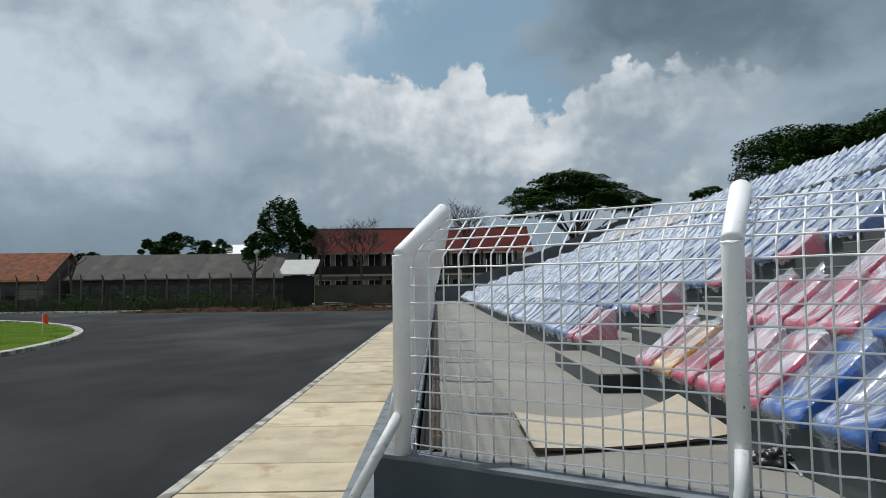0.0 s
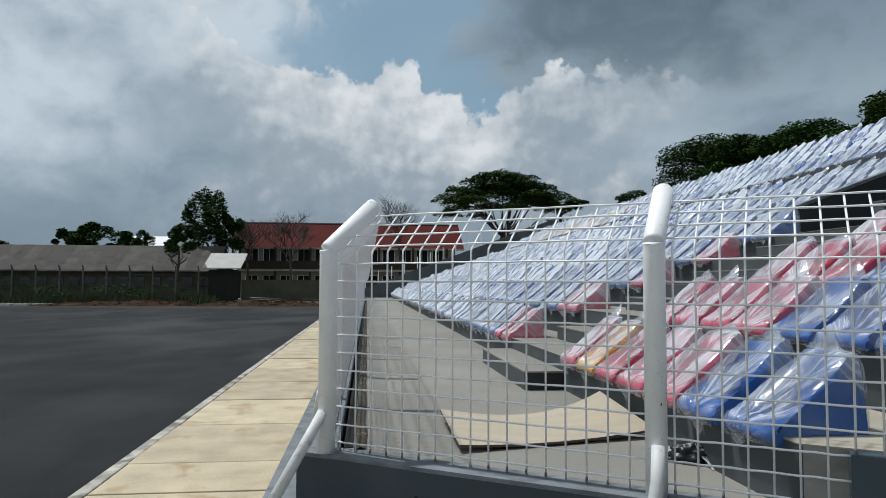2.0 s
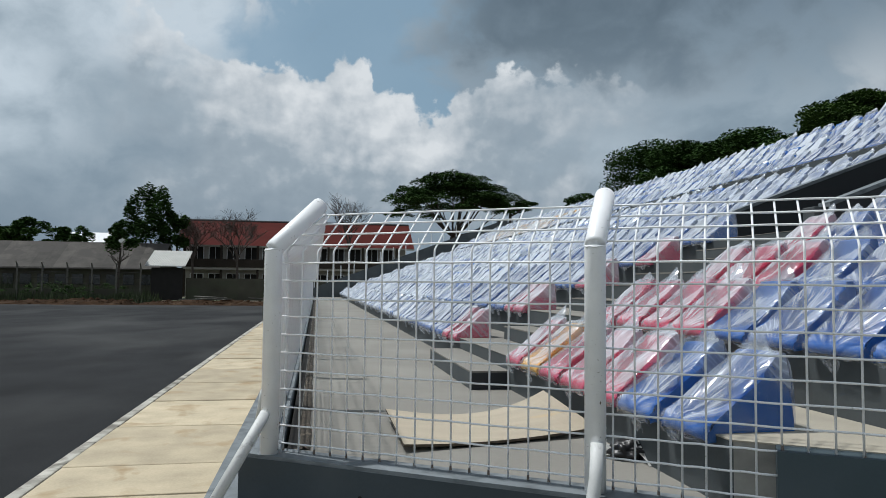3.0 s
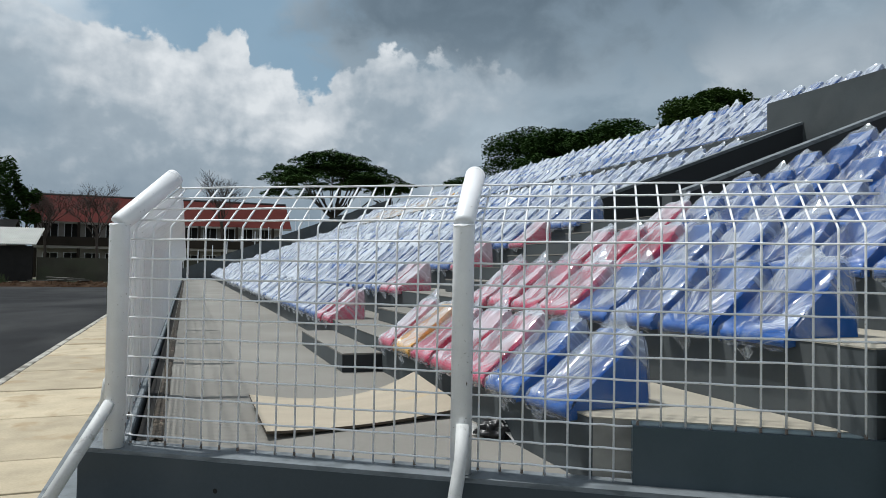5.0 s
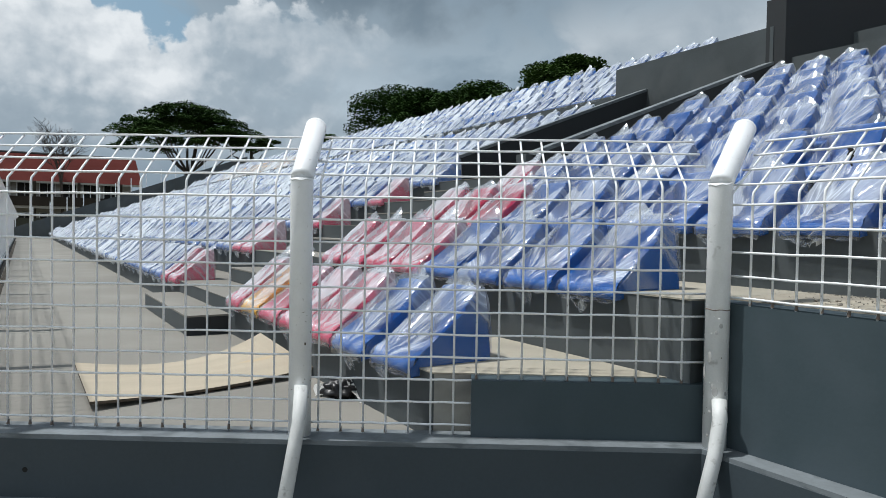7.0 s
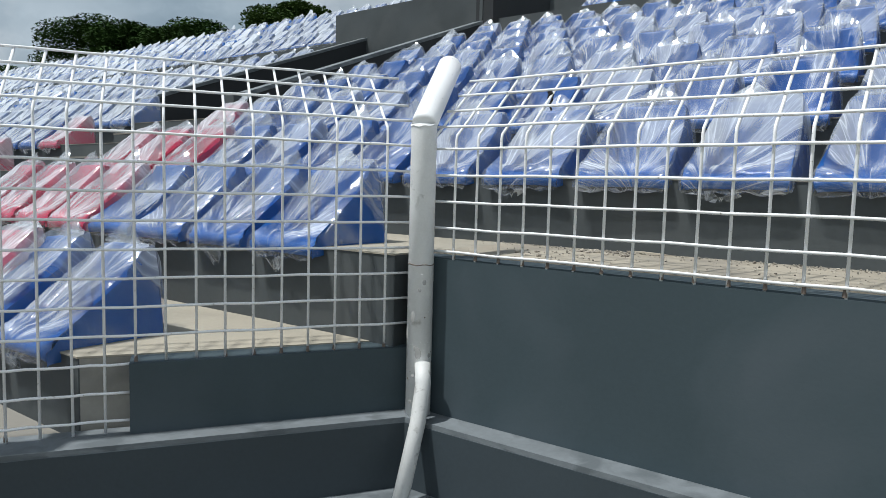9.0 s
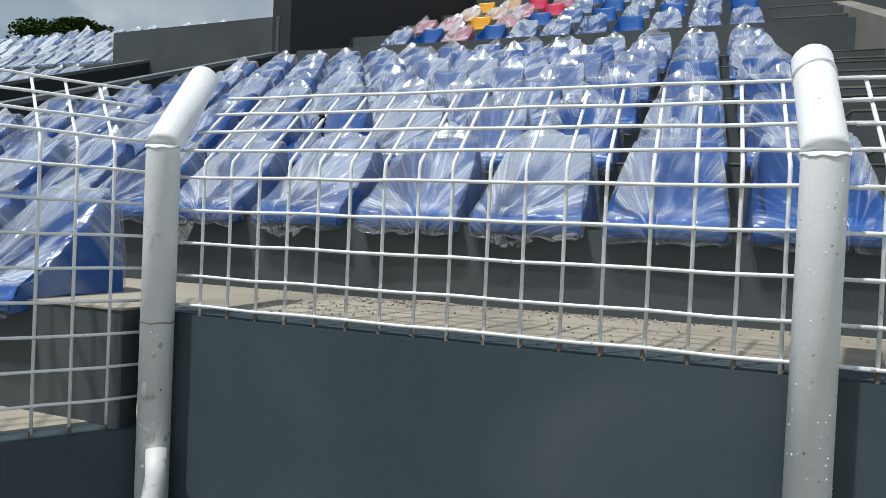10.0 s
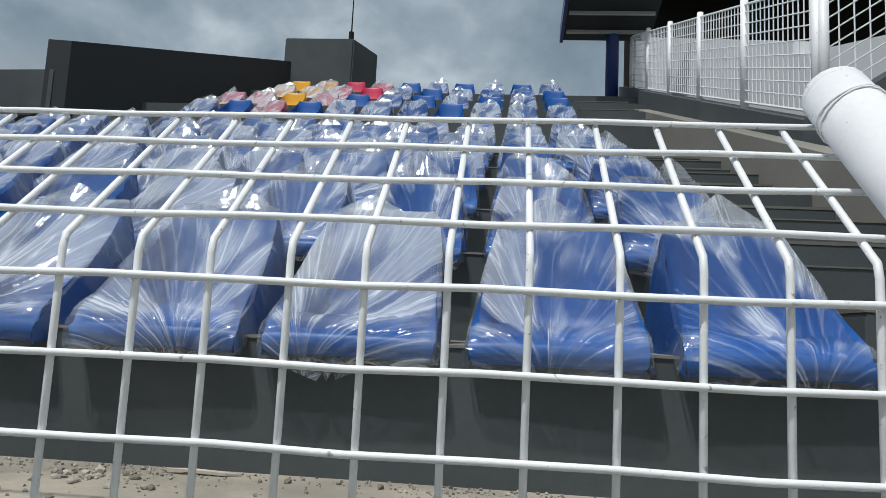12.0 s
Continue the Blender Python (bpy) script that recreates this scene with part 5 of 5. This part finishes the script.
part("fascia", bm, M["royal"], hall, "royal blue roof fascia")
for k in range(4):
    bm = bmesh.new()
    x = 12.7 + 0.5 * k
    z = 7.62 - 0.2446 * (x - 12.4)
    box(bm, x, x + 0.06, -1.8, -0.3, z - 0.05, z + 0.01)
    part("batten", bm, M["zinc"], hall)
mast = tagged(empty("lightning_mast", pose(14.2, 3.72, 6.87)), "thin dark mast on the stair block", "mast")
bm = bmesh.new()
tube(bm, [(0, 0, 0), (0, 0, 1.3)], 0.016, 6, r_end=0.008)
part("rod", bm, M["void"], mast)
bm = bmesh.new()
tube(bm, [(0, 0, 0), (0, 0, 0.22)], 0.05, 8)
part("socket", bm, M["void"], mast)

# ---- background: fence, houses, trees ----
yard = tagged(empty("yard_fence"), "old concrete post fence with a low mossy wall", "fence")
bm = bmesh.new()
box(bm, -48, -13.6, 57.95, 58.10, -0.1, 0.95)
part("low_wall", bm, M["grime_wall"], yard)
post_me = None
for k in range(20):
    x = -47.5 + 1.78 * k
    if post_me is None:
        bm = bmesh.new()
        box(bm, -0.055, 0.055, -0.06, 0.06, 0, 2.75, 0.01)
        tube(bm, [(0, 0, 2.7), (0, -0.25, 3.0)], 0.05, 6)
        post_me = bpy.data.meshes.new("post")
        bm.to_mesh(post_me)
        bm.free()
        post_me.materials.append(M["post_old"])
    share("post", post_me, yard, pose(x, 57.85, 0, 0, 0, 0))
for h in (1.35, 1.8, 2.25, 2.6):
    bm = bmesh.new()
    tube(bm, [(-48, 57.8, h), (-13.6, 57.8, h)], 0.015, 4)
    part("wire", bm, M["void"], yard)
bm = bmesh.new()
tube(bm, [(-34, 59.3, 0.75), (-14.8, 59.3, 0.75)], 0.035, 5)
for k in range(12):
    tube(bm, [(-34 + 1.74 * k, 59.3, -0.1), (-34 + 1.74 * k, 59.3, 0.78)], 0.04, 5)
tagged(part("garden_rail", bm, M["plaster"]), "pale low rail behind the yard fence", "rail")


def leaf_cards(bm, cx, cy, cz, rx, ry, rz, count, size, r, clumps=9, hollow=0.35):
    """Leaves in clumps: small folded quads, thick in the clumps and thin between them."""
    seeds = []
    for k in range(clumps):
        while True:
            p = Vector((r.uniform(-1, 1), r.uniform(-1, 1), r.uniform(-0.9, 1)))
            if hollow < p.length < 1:
                break
        seeds.append((p, r.uniform(0.20, 0.40)))
    for k in range(count):
        p, s = seeds[r.randrange(clumps)]
        q = p + Vector((r.gauss(0, s * 0.55), r.gauss(0, s * 0.55), r.gauss(0, s * 0.42)))
        c = Vector((cx + q.x * rx, cy + q.y * ry, cz + q.z * rz))
        t, e = r.uniform(0, 6.28), r.uniform(-0.9, 0.9)
        a = Vector((math.cos(t), math.sin(t), e * 0.6)) * size * r.uniform(0.6, 1.2)
        b = Vector((-math.sin(t) * 0.6, math.cos(t) * 0.6, r.uniform(-0.5, 0.5))) * size * 0.8
        v = [bm.verts.new(c - a), bm.verts.new(c + b * 0.5), bm.verts.new(c + a), bm.verts.new(c - b * 0.5)]
        bm.faces.new(v)


def crown_mesh(name, parent, mat, cz, rx, ry, rz, count, size, r, clumps):
    """A crown of leafy clumps set over a dome; the leaves stand thick on the clumps' skins, with gaps between them."""
    knots = []
    for k in range(clumps):
        t, h = r.uniform(0, 6.28), r.uniform(-0.8, 0.95)
        w = math.sqrt(max(0.0, 1 - h * h)) * r.uniform(0.35, 0.90)
        g = r.uniform(0.15, 0.34)
        knots.append((Vector((math.cos(t) * w, math.sin(t) * w, h * 0.72 - 0.05)), g))
    verts, faces = [], []
    for k in range(count):
        p, g = knots[r.randrange(clumps)]
        d = Vector((r.gauss(0, 1), r.gauss(0, 1), r.gauss(0, 1) + 0.35)).normalized()
        q = p + d * g * min(1.04, max(0.2, r.gauss(0.82, 0.18)))
        c = Vector((q.x * rx, q.y * ry, cz + q.z * rz))
        t = r.uniform(0, 6.28)
        a = Vector((math.cos(t), math.sin(t), r.uniform(-0.7, 0.4))) * size * r.uniform(0.6, 1.2)
        b = Vector((-math.sin(t) * 0.7, math.cos(t) * 0.7, r.uniform(-0.6, 0.6))) * size * 0.5
        n = len(verts)
        verts += [c - a, c + b, c + a, c - b]
        faces.append((n, n + 1, n + 2, n + 3))
    me = bpy.data.meshes.new(name)
    me.from_pydata(verts, [], faces)
    me.materials.append(M[mat])
    share(name, me, parent, Matrix.Identity(4))


def umbrella_crown(parent, mat, height, rx, ry, depth, count, size, r, pads):
    """Flat leafy pads in tiers under a wide dome, lower towards the rim, with sky between them."""
    spots = []
    for k in range(pads):
        a, w = r.uniform(0, 6.28), math.sqrt(r.random())
        lobe = 1 + 0.16 * math.sin(3 * a + 1.0) + 0.10 * math.sin(5 * a)
        x, y = math.cos(a) * w * rx * lobe, math.sin(a) * w * ry * lobe
        top = height - depth * 0.62 * w ** 2.2 - r.choice((0.0, 0.0, 0.35, 0.7)) * depth * 0.55 * (1 - 0.5 * w)
        spots.append((Vector((x, y, top - r.uniform(0.2, 0.9))), r.uniform(0.9, 2.0), r.uniform(0.5, 0.95)))
    verts, faces = [], []
    for k in range(count):
        p, wide, thick = spots[r.randrange(pads)]
        a, w = r.uniform(0, 6.28), math.sqrt(r.random())
        h = (1 - w * w) * thick * r.uniform(0.3, 1.15) - r.uniform(0, 0.25)
        c = p + Vector((math.cos(a) * w * wide, math.sin(a) * w * wide, h))
        t = r.uniform(0, 6.28)
        u = Vector((math.cos(t), math.sin(t), r.uniform(-0.5, 0.3))) * size * r.uniform(0.6, 1.2)
        v = Vector((-math.sin(t) * 0.7, math.cos(t) * 0.7, r.uniform(-0.5, 0.5))) * size * 0.5
        n = len(verts)
        verts += [c - u, c + v, c + u, c - v]
        faces.append((n, n + 1, n + 2, n + 3))
    me = bpy.data.meshes.new("crown")
    me.from_pydata(verts, [], faces)
    me.materials.append(M[mat])
    share("crown", me, parent, Matrix.Identity(4))
    return spots


def rain_tree(x, y, height, rx, ry, depth, count, size, label, seed, pads):
    """A short thick trunk, limbs that rise and spread to the pads, and the umbrella above."""
    r = random.Random(seed)
    th = tagged(empty("rain_tree", pose(x, y, 0)), label, "tree")
    spots = umbrella_crown(th, "leaf_dark", height, rx, ry, depth, count, size, r, pads)
    b = bmesh.new()
    fork = Vector((0.2, 0, height * 0.48))
    tube(b, [(0, 0, -0.1), (0.15, 0.1, height * 0.25), fork], 0.75, 9, r_end=0.5)
    for p, wide, thick in spots[:16]:
        mid = fork.lerp(p, 0.5) + Vector((0, 0, -0.35 - 0.05 * (p - fork).length))
        tube(b, [fork, fork.lerp(mid, 0.6) + Vector((r.uniform(-.2, .2), r.uniform(-.2, .2), -0.2)), mid, p], 0.20, 5, caps=False, r_end=0.05)
    part("trunk", b, M["bark"], th)
    return th


def branches(bm, base, heading, length, radius, depth, r, spread=0.55, kids=3):
    pts, p, d = [base], base, heading.normalized()
    for k in range(3):
        d = (d + Vector((r.uniform(-.2, .2), r.uniform(-.2, .2), r.uniform(-.05, .15)))).normalized()
        p = p + d * length / 3
        pts.append(p)
    tube(bm, pts, radius, 5 if depth else 3, caps=False, r_end=radius * 0.55)
    if depth:
        for k in range(kids):
            t = r.uniform(0, 6.28)
            s = Vector((math.cos(t), math.sin(t), r.uniform(-0.1, 0.5)))
            branches(bm, pts[r.choice((2, 3, 3))], d + s * spread * r.uniform(0.7, 1.5), length * r.uniform(0.55, 0.8), radius * 0.58, depth - 1, r, spread, kids)


def tree(x, y, height, rx, ry, rz, count, size, mat, label, seed, trunk=0.3, clumps=10, lumps=1):
    r = random.Random(seed)
    th = tagged(empty("tree", pose(x, y, 0)), label, "tree")
    b = bmesh.new()
    base = height - 2 * rz
    tube(b, [(0, 0, -0.1), (r.uniform(-.2, .2), 0, base * 0.5), (r.uniform(-.4, .4), 0, base + rz * 0.5)], trunk, 8, r_end=trunk * 0.5)
    for k in range(6):
        t = k * 1.05 + r.uniform(-.3, .3)
        branches(b, Vector((0, 0, base * r.uniform(0.75, 1.0))), Vector((math.cos(t) * rx, math.sin(t) * ry, rz * 0.8)), max(rx, rz) * 0.42, trunk * 0.4, 1, r)
    part("trunk", b, M["bark"], th)
    crown_mesh("crown", th, mat, height - rz, rx, ry, rz, int(count * 1.6), size, r, int(clumps * 1.7))
    return th


tree(-16.4, 72, 12.2, 2.7, 2.4, 4.4, 4200, 0.22, "leaf_dark", "tall dark green tree behind the yard fence", 1, 0.22, 14)
tree(-14.2, 73, 9.2, 1.9, 1.8, 2.4, 2400, 0.20, "leaf_dark", "dark green tree beside the tall one", 2, 0.18, 9)
tree(-16.2, 61.5, 6.9, 1.7, 1.5, 1.7, 2600, 0.18, "leaf_dark", "small leafy tree in front of the long shed", 3, 0.14, 9)
tree(-35.0, 95, 10.0, 4.2, 3, 2.4, 3600, 0.30, "leaf_dark", "dense dark tree behind the long shed", 4, 0.25, 11)
tree(-39.8, 96, 9.0, 2.2, 2, 2.0, 1600, 0.28, "leaf_dark", "round dark tree behind the long shed", 5, 0.2, 7)
tree(-30.6, 95, 9.0, 2.4, 2, 2.1, 1600, 0.28, "leaf_dark", "dark tree at the end of the clump", 6, 0.2, 7)
tree(-45.5, 90, 7.0, 2.6, 2, 1.6, 1800, 0.28, "leaf_dark", "low dark tree behind the tiled house", 7, 0.2, 7)
tree(-66, 100, 6.8, 2.4, 2, 1.4, 1400, 0.28, "leaf_dark", "low dark tree far behind the houses", 17, 0.2, 7)
# the wide rain tree
rain_tree(18.6, 95, 17.2, 9.4, 8.0, 6.4, 52000, 0.22, "wide flat-topped rain tree with dark leaves", 8, 120)
tree(27.4, 96, 14.6, 4.6, 4, 1.3, 2600, 0.24, "leaf_dark", "low side crown of a rain tree", 9, 0.4, 9)
# trees along the back of the stand
BACK_TREES = ((43.5, 78, 20.4, 10.0, 5.4, 20, 17000), (42, 68, 18.5, 7.5, 4.6, 21, 11000), (42, 58.5, 17.4, 8.0, 4.8, 23, 11000), (43.5, 51, 17.4, 7.2, 4.4, 24, 9500), (47, 51.5, 18.8, 5.5, 3.0, 25, 6000), (38.5, 95, 15.3, 3.0, 1.6, 27, 1800))
for x, y, h, rx, rz, seed, count in BACK_TREES:
    tree(x, y, h, rx, rx, rz, int(count * 2.1), 0.22, "leaf_mid" if seed in (24, 25) else "leaf_dark", "broad dark green tree behind the stand" if seed not in (24, 25) else "feathery green tree behind the stand", seed, 0.4, 20)


def bare_tree(x, y, height, spread, seed, label, kids=4, depth=4):
    r = random.Random(seed)
    th = tagged(empty("bare_tree", pose(x, y, 0)), label, "tree")
    b = bmesh.new()
    tube(b, [(0, 0, -0.1), (0.1, 0, height * 0.25), (0, 0, height * 0.5)], 0.16, 7, r_end=0.10)
    for k in range(6):
        t = k * 1.05
        branches(b, Vector((0, 0, height * r.uniform(0.38, 0.5))), Vector((math.cos(t) * spread, math.sin(t) * spread, 1.1)), height * 0.20, 0.075, depth - 1, r, 0.8, kids)
    part("branchwork", b, M["twig"], th)
    return th


bare_tree(-8.4, 76, 9.6, 0.75, 31, "leafless grey tree with a fine round crown", 4, 5)
bare_tree(-13.0, 76.5, 9.2, 0.6, 32, "leafless grey tree beside the school building", 4, 5)
bare_tree(3.5, 78, 12.2, 0.10, 33, "tall thin leafless tree", 4, 4)
bare_tree(-33.3, 63, 6.0, 0.3, 34, "small dead tree with drooping branches", 2, 3)


def gable_house(name, label, category, x0, x1, y0, y1, eave, ridge, wall_mat, roof_mat, over=0.5, corr=0):
    """A long house: walls, and a roof of two slopes with thickness."""
    th = tagged(empty(name), label, category)
    b = bmesh.new()
    ym = (y0 + y1) / 2
    prism(b, [(x0, y0), (x1, y0), (x1, ym), (x1, y1), (x0, y1), (x0, ym)], 0, [eave, eave, ridge - 0.05, eave, eave, ridge - 0.05])
    part("wall", b, M[wall_mat], th)
    for sg, ye in ((-1, y0 - over), (1, y1 + over)):
        drop = (ridge - eave) / (ym - y0) * over
        nx = max(1, int((x1 - x0) / 0.9)) if corr else 1
        for k in range(nx):
            b = bmesh.new()
            ta, tb = k / nx, (k + 1) / nx
            ea, eb = x0 - over + (x1 - x0 + 2 * over) * ta, x0 - over + (x1 - x0 + 2 * over) * tb
            lift = 0.010 * (k % 2) if corr else 0.0
            quad = [Vector((ea, ye, eave - drop + lift)), Vector((eb, ye, eave - drop + lift)), Vector((eb, ym, ridge + lift)), Vector((ea, ym, ridge + lift))]
            vs = [b.verts.new(p) for p in quad] + [b.verts.new(p + Vector((0, 0, 0.09))) for p in quad]
            b.faces.new(vs[4:])
            b.faces.new(vs[3::-1])
            for q in range(4):
                b.faces.new((vs[q], vs[(q + 1) % 4], vs[4 + (q + 1) % 4], vs[4 + q]))
            bmesh.ops.recalc_face_normals(b, faces=b.faces[:])
            part("roof_sheet" if corr else "roof_slope", b, M[roof_mat], th)
    return th


shed = gable_house("long_shed", "long low shed with a weathered grey sheet roof", "shed", -35.2, -14.6, 66.5, 74, 2.95, 5.15, "grime_wall", "old_roof", 0.6, 1)
for k in range(14):
    bm = bmesh.new()
    box(bm, -34.2 + 1.42 * k, -33.3 + 1.42 * k, 66.40, 66.46, 1.25, 2.15)
    part("window", bm, M["glass"], shed)
house = gable_house("tiled_house", "low house with an orange terracotta tile roof", "house", -58, -36.6, 64.5, 72, 2.9, 5.35, "plaster", "tile_roof", 0.6)
for k in range(5):
    bm = bmesh.new()
    box(bm, -56 + 3.9 * k, -54.6 + 3.9 * k, 64.40, 64.46, 0.9, 2.1)
    part("window", bm, M["glass"], house)
gate_shed = tagged(empty("gate_shed"), "dark gate under a zinc sheet roof", "shed")
bm = bmesh.new()
box(bm, -13.7, -11.2, 61.5, 61.7, 0, 2.75)
part("gate", bm, M["void"], gate_shed)
for k in range(24):
    bm = bmesh.new()
    x = -14.1 + 3.2 * k / 24
    prism(bm, [(x, 60.9), (x + 0.075, 60.9), (x + 0.075, 64.3), (x, 64.3)], [2.85, 2.85, 4.25, 4.25], [2.92, 2.92, 4.32, 4.32])
    prism(bm, [(x + 0.075, 60.9), (x + 0.134, 60.9), (x + 0.134, 64.3), (x + 0.075, 64.3)], [2.82, 2.82, 4.22, 4.22], [2.88, 2.88, 4.28, 4.28])
    part("roof_rib", bm, M["zinc"], gate_shed)

school = gable_house("school_building", "two-storey cream school building with a red tile roof", "building", -14.2, 10.0, 79, 88, 6.05, 8.65, "school_wall", "red_roof", 0.9)
bm = bmesh.new()
tube(bm, [(-15.1, 83.5, 8.74), (10.9, 83.5, 8.74)], 0.14, 8)
part("ridge_cap", bm, M["dark"], school, "dark ridge cap")
bm = bmesh.new()
box(bm, -15.1, 10.9, 78.02, 78.08, 5.42, 5.62)
part("fascia", bm, M["school_wall"], school, "pale board under the eave")
bm = bmesh.new()
box(bm, -14.2, 10.0, 77.4, 78.99, 2.95, 3.20)
part("balcony_floor", bm, M["school_wall"], school)
bm = bmesh.new()
box(bm, -14.2, 10.0, 77.30, 77.5, 3.2, 4.10)
part("balcony_wall", bm, M["balcony"], school, "brown-grey balcony wall")
for k in range(7):
    bm = bmesh.new()
    box(bm, -14.1 + 3.8 * k, -13.85 + 3.8 * k, 77.52, 77.75, 0, 5.6)
    part("pillar", bm, M["balcony"], school)
for k in range(12):
    for z0, z1 in ((0.9, 2.5), (4.05, 5.45)):
        x = -13.5 + 1.9 * k
        bm = bmesh.new()
        box(bm, x, x + 1.25, 78.90, 78.97, z0, z1)
        w = part("window", bm, M["void"], school)
        bm = bmesh.new()
        for x0, x1, za, zb in ((x - 0.08, x, z0 - 0.06, z1 + 0.06), (x + 1.25, x + 1.33, z0 - 0.06, z1 + 0.06), (x, x + 1.25, z0 - 0.06, z0), (x, x + 1.25, z1, z1 + 0.06), (x + 0.60, x + 0.65, z0, z1)):
            box(bm, x0, x1, 78.86, 78.96, za, zb)
        part("frame", bm, M["white_wall"], w)
bm = bmesh.new()
box(bm, -11.0, 26.0, 62.0, 62.2, 0, 1.9)
tagged(part("yard_wall", bm, M["grime_wall"]), "mossy grey yard wall before the school", "wall")
hall2 = gable_house("far_warehouse", "far warehouse with a white roof", "building", -50, -40.6, 150, 160, 9.6, 11.7, "white_wall", "white_wall", 0.4)
low = gable_house("far_long_roof", "far long dark roof line", "building", -90, -34, 120, 132, 5.2, 6.9, "grime_wall", "old_roof", 0.4)
# end fence of the stand
end = tagged(empty("end_railing"), "grey end wall of the stand with a white railing", "railing")
bm = bmesh.new()
prism(bm, [(-0.3, NORTH_END), (15, NORTH_END), (15, NORTH_END + 0.2), (-0.3, NORTH_END + 0.2)], 0.0, [1.2, 6.9, 6.9, 1.2])
part("end_wall", bm, M["riser"], end)
for k in range(16):
    bm = bmesh.new()
    x = -0.2 + k
    z = 1.2 + 5.7 * k / 15.3
    tube(bm, [(x, NORTH_END + 0.1, z - 0.1), (x, NORTH_END + 0.1, z + 1.0)], 0.03, 6)
    part("post", bm, M["white"], end)

# soil bank, planks and weeds at the track's end
bm = bmesh.new()


def bank(u, v):
    x, y = -23 + 21.0 * u, 48.2 + 6.0 * v
    h = math.sin(math.pi * min(1, v * 1.2)) * 0.45 * (0.5 + 0.7 * abs(fbm(x * 0.3, y * 0.5))) + 0.10 * fbm(x * 1.7, y * 1.7)
    return (x, y, -0.05 + max(-0.04, h) * math.sin(math.pi * min(1.0, 0.02 + u * 1.3 if u < 0.5 else (1.02 - u) * 2.0)) ** 0.5)


grid(bm, 90, 26, bank)
tagged(part("soil_bank", bm, M["soil"]), "heap of red-brown soil at the track's end", "soil", kind="structure")
rng = random.Random(71)
for k in range(9):
    x, y = rng.uniform(-9, -2.8), rng.uniform(50.5, 53)
    bm = bmesh.new()
    box(bm, -rng.uniform(0.5, 1.1), rng.uniform(0.5, 1.1), -0.1, 0.1, 0, 0.06)
    o = part("old_plank", bm, M["post_old"])
    o.matrix_basis = pose(x, y, 0.30 + 0.05 * k % 0.2, rng.uniform(-8, 8), rng.uniform(-6, 6), rng.uniform(-50, 50))
    tagged(o, "weathered plank lying on the soil heap", "plank", group="planks on the soil")
verts, faces = [], []
for k in range(700):
    x, y = rng.uniform(-22, -2.6), rng.uniform(48.6, 53.5)
    s = rng.choice((0.03, 0.05, 0.07, 0.12)) * rng.uniform(0.7, 1.4)
    u = (x + 23) / 21.0
    c = Vector(bank(min(1, max(0, u)), min(1, (y - 48.2) / 6.0)))
    n = len(verts)
    for q in range(6):
        dq = ((1, 0, 0), (-1, 0, 0), (0, 1, 0), (0, -1, 0), (0, 0, 1), (0, 0, -0.4))[q]
        verts.append((c.x + dq[0] * s * rng.uniform(0.7, 1.6), c.y + dq[1] * s, c.z + dq[2] * s * rng.uniform(0.5, 1.0)))
    for e in ((0, 2, 4), (2, 1, 4), (1, 3, 4), (3, 0, 4), (2, 0, 5), (1, 2, 5), (3, 1, 5), (0, 3, 5)):
        faces.append(tuple(n + i for i in e))
me = bpy.data.meshes.new("soil_rubble")
me.from_pydata(verts, [], faces)
me.materials.append(M["soil"])
tagged(new("soil_rubble", me), "clods and broken stones strewn over the soil heap", "rubble", kind="stuff")
bm = bmesh.new()
for k in range(16000):
    x, y = rng.uniform(-52, -12), rng.uniform(53.0, 57.6)
    if rng.random() < 0.3:
        x, y = rng.uniform(-50, -14), rng.uniform(58.4, 63)
    h = rng.uniform(0.15, 0.75) * (0.6 + 1.1 * max(0, fbm(x * 0.35, y * 0.4) + 0.25)) * (2.0 if y > 58 else 1.0)
    t = rng.uniform(0, 6.28)
    c, s = 0.07 * math.cos(t), 0.07 * math.sin(t)
    z = -0.06
    v = [bm.verts.new(p) for p in ((x - c, y - s, z), (x + c, y + s, z), (x + rng.uniform(-.2, .2), y + rng.uniform(-.1, .1), z + h))]
    bm.faces.new(v)
tagged(part("weeds", bm, M["weeds"]), "rough green weeds along the yard fence", "weeds", kind="stuff")
bm = bmesh.new()
for k in range(150):
    cx, cy = rng.uniform(-52, -14.5), rng.uniform(55.5, 61.5)
    leaf_cards(bm, cx, cy, 0.6, rng.uniform(0.5, 1.1), 0.6, rng.uniform(0.4, 0.9), 130, 0.12, rng, 5)
tagged(part("bushes", bm, M["leaf_dark"]), "low green bushes by the yard fence", "bushes", kind="stuff")
bm = bmesh.new()
box(bm, -62, -16, 51.6, 51.85, -0.05, 0.12, 0.02)
tagged(part("track_kerb", bm, M["kerb"]), "pale kerb along the far side of the track", "kerb", kind="structure")
